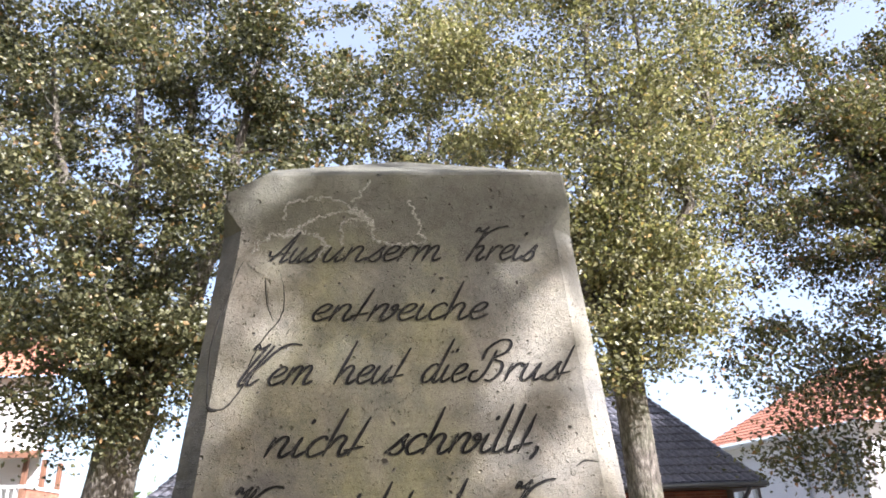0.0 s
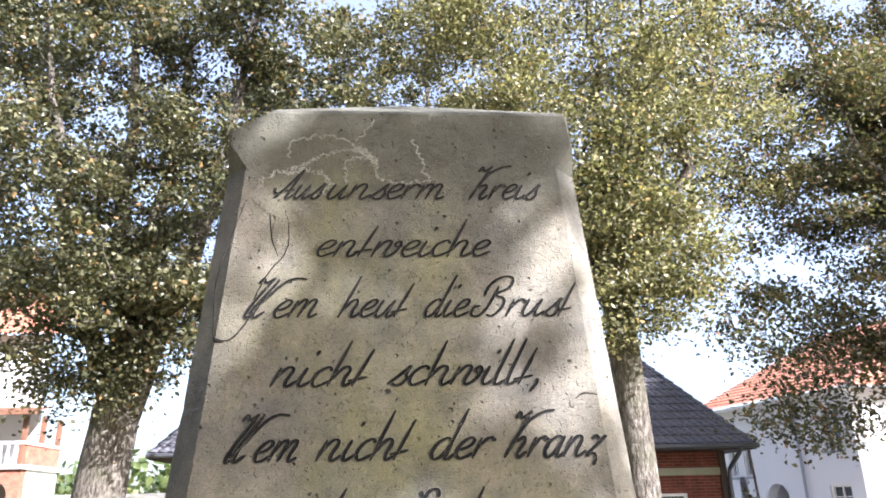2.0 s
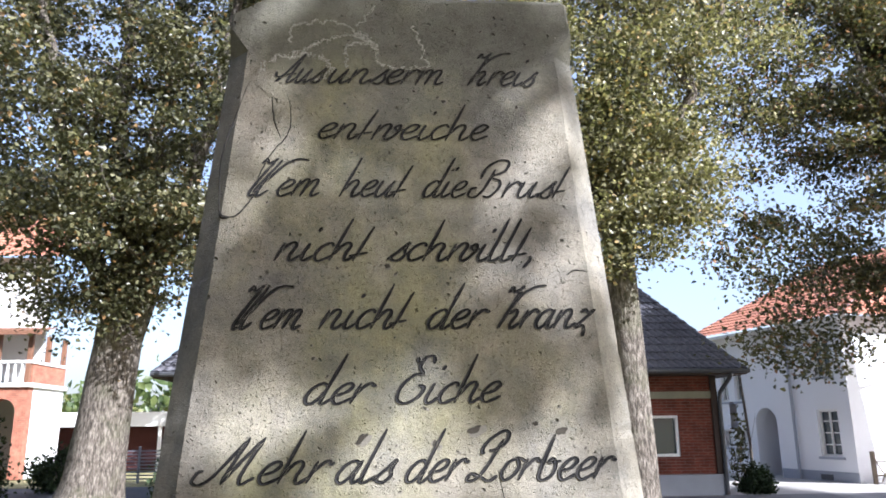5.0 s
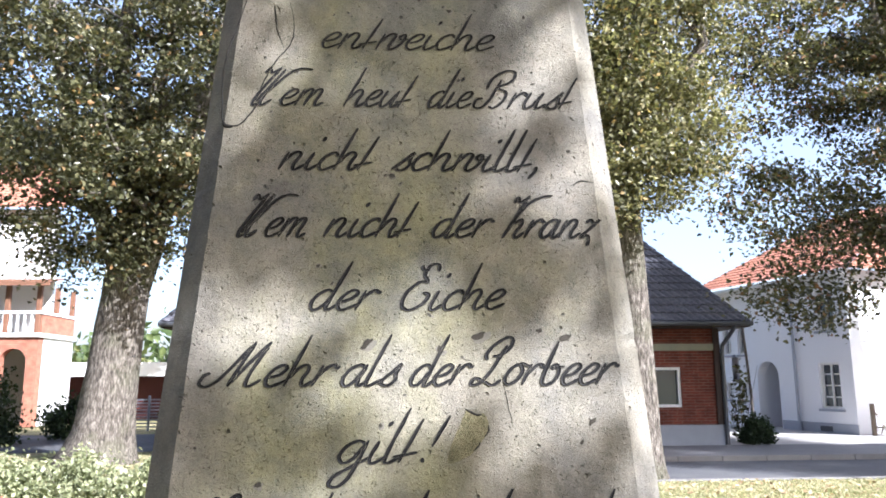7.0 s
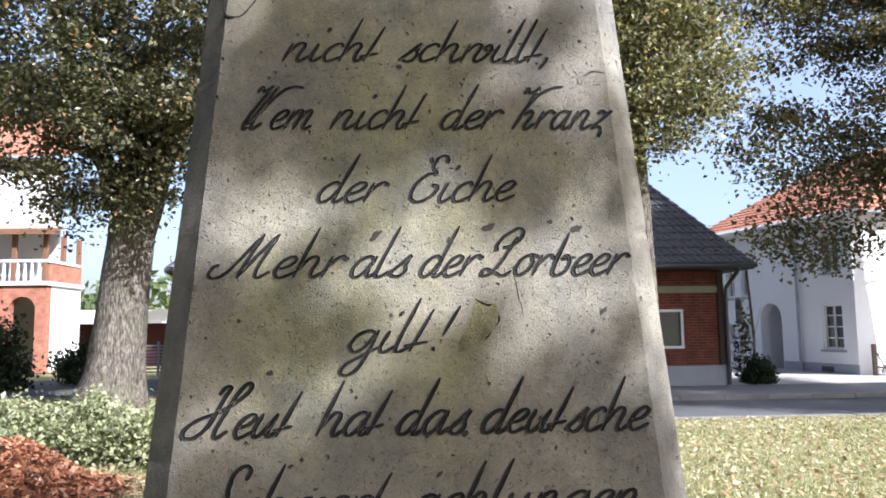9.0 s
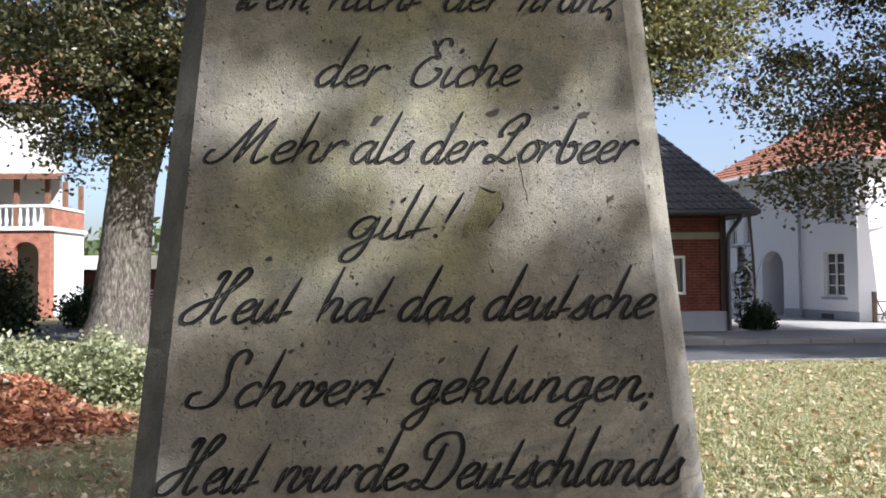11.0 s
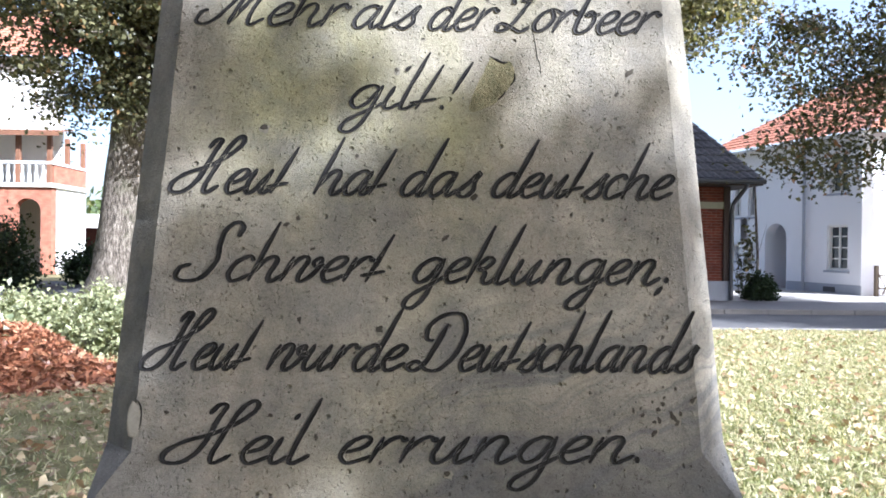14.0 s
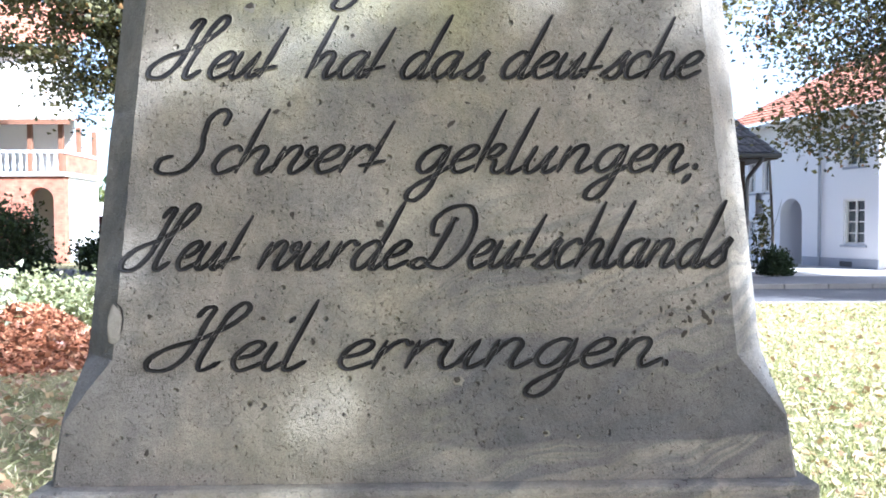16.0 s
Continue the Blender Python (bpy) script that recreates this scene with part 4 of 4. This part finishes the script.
def lawn_cover():
    rng = np.random.default_rng(9)
    count = 90000
    y = 2.2 + 9.8 * rng.uniform(0, 1, count) ** 1.6
    x = rng.uniform(-0.9, 0.95, count) * (y + 1.6) * 0.72
    x[: count * 2 // 3] = rng.uniform(0.15, 0.72, count * 2 // 3) * (y[: count * 2 // 3] + 1.6)
    keep = ~((np.abs(x) < 0.6) & (y < 1.2)) & (np.hypot((x + 4.3) / 1.4, (y - 7.1) / 1.0) > 1) & (x < 15) & (x > -11)
    x, y = x[keep], y[keep]
    blades = flakes("grass", np.c_[x, y, rng.uniform(0.0, 0.04, len(x))], rng.uniform(0.006, 0.014, len(x)), rng, GRASS, -0.6, 7.0, 0.1)
    tagged(part("grass", blades, GRASS), "short dry grass of the lawn", "grass", kind="stuff")
    count = 8500
    y = 2.2 + 9.8 * rng.uniform(0, 1, count) ** 1.3
    x = rng.uniform(-0.75, 0.8, count) * (y + 1.6)
    litter = flakes("fallen_leaves", np.c_[x, y, rng.uniform(0.015, 0.045, count)], rng.uniform(0.03, 0.08, count), rng, LITTER, 0.75, 1.3, 0.15)
    tagged(part("fallen_leaves", litter, LITTER), "dry brown linden leaves fallen on the grass", "leaves", kind="stuff")


lawn_cover()


# ---- buildings ----
def tiled(corners, across=0.22, down=0.34, rise=0.035):
    """A roof slope with rolls and courses; corners: eave left, eave right, ridge right, ridge left."""
    a, b, c, d = (Vector(p) for p in corners)
    up = (b - a).cross(d - a).normalized()
    up = up if up.z > 0 else -up
    nx, ny = max(2, int((b - a).length / across) * 4), max(2, int((d - a).length / down))
    bm = bmesh.new()
    rows = []
    for j in range(ny):
        for f, lift in ((j / ny, 0.03), ((j + 0.97) / ny, 0.0)):
            left, right = a.lerp(d, f), b.lerp(c, f)
            rows.append([bm.verts.new(left.lerp(right, i / nx) + up * (lift + rise * abs(math.sin(math.pi * i / 4)))) for i in range(nx + 1)])
    for r0, r1 in zip(rows, rows[1:]):
        for i in range(nx):
            bm.faces.new((r0[i], r0[i + 1], r1[i + 1], r1[i]))
    return bm


def window(parent, x, y, z, w, h, turn=0.0, bars=(1, 2), deep=0.12, frame_material=None, sill=True):
    """A casement window under a house; its middle foot at x, y, z, facing its own -y."""
    m = pose(x, y, z, 0, 0, turn)
    mat = frame_material or WHITE
    bm = bmesh.new()
    t = 0.07
    for x0, x1, z0, z1 in ((-w / 2, -w / 2 + t, 0, h), (w / 2 - t, w / 2, 0, h), (-w / 2 + t, w / 2 - t, 0, t), (-w / 2 + t, w / 2 - t, h - t, h)):
        box(x0, -0.02, z0, x1, deep, z1, bm)
    ob = part("window", bm, mat, parent)
    ob.matrix_local = m
    part("pane", box(-w / 2 + t, deep * 0.55, t, w / 2 - t, deep * 0.55 + 0.01, h - t), GLASS, ob)
    for i in range(1, bars[0] + 1):
        xm = -w / 2 + w * i / (bars[0] + 1)
        part("glazing_bar", box(xm - 0.025, 0.0, t, xm + 0.025, deep * 0.5, h - t), mat, ob)
    for i in range(1, bars[1] + 1):
        zm = h * i / (bars[1] + 1)
        part("glazing_bar", box(-w / 2 + t, 0.003, zm - 0.018, w / 2 - t, deep * 0.5 - 0.003, zm + 0.018), mat, ob)
    if sill:
        part("sill", box(-w / 2 - 0.1, -0.14, -0.09, w / 2 + 0.1, 0.0, -0.012, bevel=0.008), GREY_RENDER, ob)
    return ob


def wall_with_holes(length, height, thick, holes, z0=0.0):
    """A wall along x from 0, its outer face at y = 0, with rectangular holes (x0, x1, z0, z1)."""
    bm = bmesh.new()
    xs = sorted({0.0, length, *(v for h in holes for v in h[:2])})
    zs = sorted({z0, height, *(v for h in holes for v in h[2:])})
    for xa, xb in zip(xs, xs[1:]):
        for za, zb in zip(zs, zs[1:]):
            if not any(h[0] < (xa + xb) / 2 < h[1] and h[2] < (za + zb) / 2 < h[3] for h in holes):
                box(xa, 0, za, xb, thick, zb, bm)
    bmesh.ops.remove_doubles(bm, verts=bm.verts, dist=1e-4)
    inside = [f for f in bm.faces if sum(1 for e in f.edges if len(e.link_faces) > 2) == 4]
    bmesh.ops.delete(bm, geom=inside, context="FACES")
    return bm


def brick_house():
    # brick made darker to carry the tree shade on this house
    shaded_brick = brick_material("shaded_brickwork", (0.15, 0.04, 0.025), (0.1, 0.03, 0.02))
    ob = thing("brick_house", (0, 0, 0), "small red brick house with dark tiled hip roof", "house")
    x0, x1, y0, deep, high = -5.4, 8.34, 18.3, 6.5, 3.05
    holes = [(11.75, 12.65, 1.02, 2.05), (8.6, 9.6, 1.02, 2.05)]
    wall = part("wall", wall_with_holes(x1 - x0, high, 0.3, holes, 0.58), shaded_brick, ob)
    wall.matrix_local = pose(x0, y0, 0)
    part("side_wall", box(x1 - 0.3, y0 + 0.3, 0.0, x1, y0 + deep, high), shaded_brick, ob)
    part("side_wall", box(x0, y0 + 0.3, 0.0, x0 + 0.3, y0 + deep, high), shaded_brick, ob)
    part("rear_wall", box(x0 + 0.3, y0 + deep - 0.3, 0.0, x1 - 0.3, y0 + deep, high), shaded_brick, ob)
    part("plinth", box(x0 - 0.04, y0 - 0.05, -0.1, x1 + 0.04, y0 + 0.3, 0.575, bevel=0.01), plain("slate_grey_render", (0.3, 0.31, 0.34), 0.85, 60, 0.2), ob, "pale grey painted plinth")
    part("band", box(x0, y0 - 0.03, 0.93, x1, y0 - 0.003, 1.0), shaded_brick, ob)
    part("frieze", box(x0, y0 - 0.04, 2.48, x1, y0 - 0.003, 2.66), plain("weathered_board", (0.25, 0.24, 0.17), 0.8, 40), ob)
    for x in (x1 - 0.1, 5.2, 2.0, -1.2):
        part("post", box(x - 0.08, y0 - 0.06, 0.58, x + 0.08, y0 - 0.003, high), DARK_TIMBER, ob, "dark timber post")
    for hx0, hx1, hz0, hz1 in holes:
        window(ob, x0 + (hx0 + hx1) / 2, y0 + 0.05, hz0, hx1 - hx0, hz1 - hz0, bars=(0, 0), sill=False)
    e, ridge = 0.62, 7.2
    xa, xb, ya, yb, ym = x0 - e, x1 + e, y0 - e, y0 + deep + e, y0 + deep / 2
    part("roof", tiled([(xa, ya, 3.2), (xb, ya, 3.2), (xb - 3.0, ym, ridge), (xa + 3.0, ym, ridge)]), SLATE, ob)
    part("roof", tiled([(xb, ya, 3.2), (xb, yb, 3.2), (xb - 3.0, ym + 0.01, ridge), (xb - 3.0, ym, ridge)]), SLATE, ob)
    part("roof", tiled([(xa, yb, 3.2), (xa, ya, 3.2), (xa + 3.0, ym, ridge), (xa + 3.0, ym + 0.01, ridge)]), SLATE, ob)
    part("roof", tiled([(xb, yb, 3.2), (xa, yb, 3.2), (xa + 3.0, ym, ridge), (xb - 3.0, ym, ridge)]), SLATE, ob)
    part("soffit", box(xa + 0.02, ya + 0.02, 3.06, xb - 0.02, yb - 0.02, 3.17), DARK_TIMBER, ob)
    part("gutter", tube([(xa, ya - 0.06, 3.15), (xb, ya - 0.06, 3.15)], [0.065, 0.065], 10), ZINC, ob)
    part("downpipe", tube([(x1 + 0.16, ya - 0.04, 3.1), (x1 + 0.15, ya + 0.08, 2.97), (x1 + 0.05, y0 - 0.09, 2.62), (x1 + 0.02, y0 - 0.09, 2.4), (x1 + 0.02, y0 - 0.09, 0.08)], [0.055] * 5, 10), ZINC, ob)
    return ob


brick_house()


def arch_shape(w, h, y0, y1, bm=None, steps=12):
    """A solid with a round-arched outline, standing at z = 0."""
    bm = bm or bmesh.new()
    r = w / 2
    line = [(-r, 0), (r, 0)] + [(r * math.cos(a), h - r + r * math.sin(a)) for a in (math.pi * k / steps for k in range(steps + 1))]
    a = [bm.verts.new((x, y0, z)) for x, z in line]
    b = [bm.verts.new((x, y1, z)) for x, z in line]
    bm.faces.new(a), bm.faces.new(b)
    for k in range(len(line)):
        bm.faces.new((a[k], a[(k + 1) % len(line)], b[(k + 1) % len(line)], b[k]))
    return bm


def arched_hole(length, height, thick, x, w, h, z0):
    """A wall panel round one arched opening, along x from 0."""
    bm = bmesh.new()
    r, steps = w / 2, 14
    curve = [(x + r * math.cos(a), z0 + h - r + r * math.sin(a)) for a in (math.pi - math.pi * k / steps for k in range(steps + 1))]
    low = [(0, z0), (x - r, z0)] + curve + [(x + r, z0), (length, z0)]
    for (xa, za), (xb, zb) in zip(low, low[1:]):
        if xb - xa < 1e-5:
            continue
        quad = [(xa, za), (xb, zb), (xb, height), (xa, height)]
        a = [bm.verts.new((px, 0, pz)) for px, pz in quad]
        b = [bm.verts.new((px, thick, pz)) for px, pz in quad]
        bm.faces.new(a), bm.faces.new(list(reversed(b)))
        bm.faces.new((a[0], b[0], b[1], a[1])), bm.faces.new((a[2], b[2], b[3], a[3]))
    for px in (x - r, x + r):
        v = [bm.verts.new(p) for p in ((px, 0, z0), (px, thick, z0), (px, thick, z0 + h - r), (px, 0, z0 + h - r))]
        bm.faces.new(v)
    bmesh.ops.remove_doubles(bm, verts=bm.verts, dist=1e-4)
    return bm


def white_house():
    # local frame: x along the shaded side wall from far end to near corner, -y outwards
    ob = thing("white_house", (0, 0, 0), "white rendered two-storey house with red tiled roof", "house")
    far, near = Vector((12.45, 29.0, 0)), Vector((14.15, 21.92, 0))
    long = (near - far).length
    turn = math.degrees(math.atan2(near.y - far.y, near.x - far.x))
    high = 5.2
    side = pose(far.x, far.y, 0, 0, 0, turn)
    holes = [(5.87, 6.74, 0.76, 2.24), (5.95, 6.7, 3.3, 4.6), (1.05, 1.5, 0.95, 1.6), (1.9, 2.35, 0.95, 1.6), (1.05, 1.5, 2.65, 3.85), (1.9, 2.35, 2.65, 3.85)]
    wall = part("wall", wall_with_holes(long - 4.4, high, 0.4, [(a - 4.4, b - 4.4, c, d) for a, b, c, d in holes[:2]], -0.1), RENDER, ob)
    wall.matrix_local = side @ pose(4.4, 0, 0)
    wall = part("wall", arched_hole(1.9, high, 0.4, 0.94, 1.1, 2.42, -0.06), RENDER, ob)
    wall.matrix_local = side @ pose(2.5, 0, 0)
    wall = part("wall", wall_with_holes(2.5, high, 0.4, holes[2:], -0.1), RENDER, ob)
    wall.matrix_local = side
    lining = part("entrance_recess", box(2.6, 1.1, -0.06, 4.3, 1.2, 2.8), RENDER, ob)
    lining.matrix_local = side
    for a, b in ((2.6, 2.85), (4.05, 4.3)):
        part("entrance_recess", box(a, 0.4, -0.06, b, 1.1, 2.8), RENDER, ob).matrix_local = side
    part("entrance_recess", box(2.85, 0.4, 2.5, 4.05, 1.1, 2.8), RENDER, ob).matrix_local = side
    door = part("door", box(3.0, 1.04, 0.06, 3.9, 1.1, 2.05, bevel=0.01), GREY_RENDER, ob, "grey-blue panelled front door")
    door.matrix_local = side
    plinth = part("plinth", box(4.05, -0.03, -0.1, long + 0.03, -0.003, 0.3), GREY_RENDER, ob, "blue-grey painted plinth")
    plinth.matrix_local = side
    vent = part("cellar_vent", box(long - 1.5, -0.05, 0.03, long - 1.0, -0.031, 0.2), ZINC, ob)
    vent.matrix_local = side
    for a, b, c, d in holes:
        w = window(ob, 0, 0, 0, b - a, d - c, bars=(1, 3) if c < 0.8 else (1, 1))
        w.matrix_local = side @ pose((a + b) / 2, 0.1, c)
    pipe = part("downpipe", tube([(4.91, -0.09, 0.0), (4.91, -0.09, high)], [0.05, 0.05], 8), GREY_RENDER, ob)
    pipe.matrix_local = side
    front_wall = part("front_wall", wall_with_holes(12, high, 0.4, [(3, 4.1, 0.72, 2.3), (7, 8.1, 0.72, 2.3)]), RENDER, ob)
    front_wall.matrix_local = pose(near.x + 0.02, near.y, 0, 0, 0, turn + 90)
    # roof: side slope and front slope
    out = Vector((math.sin(radians(turn)), -math.cos(radians(turn)), 0))
    along = (near - far).normalized()
    e0, e1 = far + out * 0.5 - along * 0.5 + Vector((0, 0, high)), near + out * 0.5 + along * 0.6 + Vector((0, 0, high - 0.1))
    r0, r1 = far - out * 6.0 + along * 0.5 + Vector((0, 0, high + 3.3)), near - out * 6.0 - along * 2.4 + Vector((0, 0, high + 3.3))
    part("roof", tiled([e0, e1, r1, r0], 0.3, 0.36), RED_TILE, ob)
    e2 = e1 - out * 12
    part("roof", tiled([e1, e2, r1 - out * 8, r1], 0.3, 0.36), RED_TILE, ob)
    part("eave_board", box(0, -0.45, high - 0.16, long + 0.5, 0.0, high - 0.06), WHITE, ob).matrix_local = pose(far.x, far.y, 0, 0, 0, turn)
    return ob


white_house()


def villa():
    """The brick and white villa with its roofed balcony."""
    ob = thing("villa", (0, 0, 0), "red brick and white villa with a roofed corner balcony", "house")
    xr, yf = -14.75, 30.0
    wall = part("wall", arched_hole(7.0, 3.55, 0.4, 6.05, 1.05, 3.1, 0.0), BRICK_PALE, ob)
    wall.matrix_local = pose(xr - 7.0, yf, 0)
    # side wall coloured white to carry the strong sun on it
    part("side_wall", box(xr - 0.4, yf + 0.4, 0, xr, yf + 3.2, 3.55), WHITE, ob, "side wall of the porch, whitened for the sun on it")
    part("quoin", box(xr - 0.3, yf + 0.003, 0, xr + 0.004, yf + 0.42, 3.545), BRICK_PALE, ob)
    part("porch_back", box(xr - 7, yf + 2.6, 0, xr - 0.4, yf + 2.8, 3.55), WHITE, ob)
    part("balcony_floor", box(xr - 7.0, yf - 0.12, 3.55, xr + 0.12, yf + 3.3, 3.72, bevel=0.02), WHITE, ob)
    part("handrail", box(xr - 7.0, yf - 0.05, 4.5, xr + 0.05, yf + 0.13, 4.62, bevel=0.015), WHITE, ob)
    part("handrail", box(xr - 0.13, yf + 0.13, 4.5, xr + 0.05, yf + 3.2, 4.62, bevel=0.015), WHITE, ob)
    for i in range(24):
        x = xr - 0.35 - i * 0.28
        part("baluster", tube([(x, yf + 0.04, 3.72), (x, yf + 0.04, 3.95), (x, yf + 0.04, 4.2), (x, yf + 0.04, 4.5)], [0.05, 0.085, 0.05, 0.06], 8), WHITE, ob)
    part("parapet", box(xr - 0.1, yf + 0.2, 3.72, xr, yf + 3.2, 4.5), BRICK_PALE, ob)
    for x, y in ((xr - 0.1, yf + 0.05), (xr - 1.35, yf + 0.05), (xr - 3.2, yf + 0.05), (xr - 0.1, yf + 1.6), (xr - 0.1, yf + 3.1)):
        part("post", box(x - 0.09, y - 0.09, 3.72, x + 0.09, y + 0.09, 5.75, bevel=0.015), TIMBER, ob, "brown timber balcony post")
    part("balcony_roof", tiled([(xr - 7.0, yf - 0.5, 5.72), (xr + 0.55, yf - 0.5, 5.72), (xr - 0.6, yf + 3.4, 6.35), (xr - 7.0, yf + 3.4, 6.35)], 0.25, 0.4), TIMBER, ob)
    part("fascia", box(xr - 7.0, yf - 0.52, 5.6, xr + 0.5, yf - 0.44, 5.76), TIMBER, ob)
    part("house_wall", box(xr - 12, yf + 2.8, 0, xr - 0.9, yf + 3.0, 9.5), WHITE, ob, "bright white upper house wall")
    part("gable_roof", tiled([(xr - 12, yf + 2.2, 9.4), (xr - 0.4, yf + 2.2, 9.4), (xr - 0.4, yf + 8, 13), (xr - 12, yf + 8, 13)], 0.3, 0.4), RED_TILE, ob)
    return ob


villa()


def carport():
    ob = thing("carport", (0, 0, 0), "low carport with white fascia and dark red boards", "carport")
    part("fascia", box(-17, 34.9, 2.0, -7.4, 35.1, 2.65), WHITE, ob)
    part("flat_roof", box(-17, 35.1, 2.45, -7.4, 40, 2.6), ZINC, ob)
    part("board_wall", box(-17, 36.0, 0, -7.4, 36.1, 2.1), plain("dark_red_boards", (0.07, 0.02, 0.017), 0.8, 30, 0.3), ob)
    for x in (-16.8, -14, -11, -7.6):
        part("post", box(x - 0.07, 35.0, 0, x + 0.07, 35.14, 2.1), WHITE, ob)


carport()


def garage():
    ob = thing("garage", (0, 0, 0), "small white garage with a red tiled verge", "garage")
    part("wall", box(-7.3, 34.6, 0, -4.6, 38, 2.2), WHITE, ob)
    part("roof", tiled([(-7.45, 34.3, 2.12), (-7.45, 38, 2.12), (-5.9, 38, 3.5), (-5.9, 34.3, 3.5)], 0.3, 0.36), RED_TILE, ob)
    part("verge", tube([(-7.5, 34.35, 2.08), (-5.9, 34.35, 3.46)], [0.09, 0.09], 6), TIMBER, ob)
    bm = bmesh.new()
    face = [bm.verts.new(v) for v in ((-7.3, 34.62, 2.2), (-4.6, 34.62, 2.2), (-5.9, 34.62, 3.4))]
    rear = [bm.verts.new(v) for v in ((-7.3, 34.9, 2.2), (-4.6, 34.9, 2.2), (-5.9, 34.9, 3.4))]
    bm.faces.new(face), bm.faces.new(rear)
    for k in range(3):
        bm.faces.new((face[k], face[(k + 1) % 3], rear[(k + 1) % 3], rear[k]))
    part("gable", bm, WHITE, ob)


garage()


def picket_fence():
    ob = thing("picket_fence", (14.5, 21.6, 0.0), "low weathered crossed-lath fence before the white house", "fence")
    for k in range(2):
        part("rail", box(0, 0.0, 0.22 + 0.4 * k, 5.2, 0.03, 0.27 + 0.4 * k), DRY_WOOD, ob)
    for i in range(26):
        lath = part("lath", box(-0.02, -0.02, -0.42, 0.02, -0.002, 0.42), DRY_WOOD, ob)
        lath.matrix_local = pose(0.15 + i * 0.19, 0.0 if i % 2 else -0.02, 0.42, 0, 28 if i % 2 else -28, 0)
    for x in (0.0, 2.6, 5.2):
        part("post", box(x - 0.05, 0.03, -0.05, x + 0.05, 0.13, 0.95), DRY_WOOD, ob)


picket_fence()


def stake_tree():
    """The young tree before the arched door, with its stakes."""
    ob = thing("young_tree", (10.6, 21.5, -0.012), "slim young tree tied between stakes", "tree")
    part("trunk", tube([(0, 0, -0.05), (0.02, 0, 1.2), (-0.06, 0, 2.6), (-0.12, 0, 3.6)], [0.05, 0.045, 0.04, 0.03], 8), BARK, ob, smooth=True)
    for x in (-1.55, -1.85):
        part("stake", tube([(x, -0.2, -0.05), (x, -0.2, 1.25)], [0.035, 0.035], 7), DRY_WOOD, ob)
    part("crossbar", tube([(-1.9, -0.24, 1.1), (-1.5, -0.24, 1.1)], [0.025, 0.025], 6), DRY_WOOD, ob)


stake_tree()


def lattice_fence():
    ob = thing("garden_fence", (0, 0, 0), "grey metal garden fence with thin slats", "fence")
    for x in (-11.6, -10.4, -9.2, -8.0, -6.8):
        part("post", tube([(x, 27.0, 0), (x, 27.0, 1.25)], [0.05, 0.05], 8), IRON, ob)
    for i in range(9):
        part("slat", box(-11.6, 26.985, 0.12 + i * 0.12, -6.8, 27.015, 0.17 + i * 0.12), IRON, ob)


lattice_fence()


def far_woods():
    rng = np.random.default_rng(77)
    places = []
    for _ in range(240):
        x = rng.uniform(-60, 30)
        c = np.array([x, rng.uniform(58, 75), rng.uniform(0.5, 4.2) + 1.2 * math.sin(x * 0.3)])
        places.append(c + rng.normal(size=(70, 3)) * (1.6, 1.2, 1.0))
    places = np.concatenate(places)
    places[:, 2] = np.abs(places[:, 2])
    mesh = flakes("far_woods", places, rng.uniform(0.35, 0.8, len(places)), rng, FAR_GREEN)
    tagged(part("far_woods", mesh, FAR_GREEN), "distant sunlit green trees beyond the gardens", "trees", kind="stuff")


far_woods()
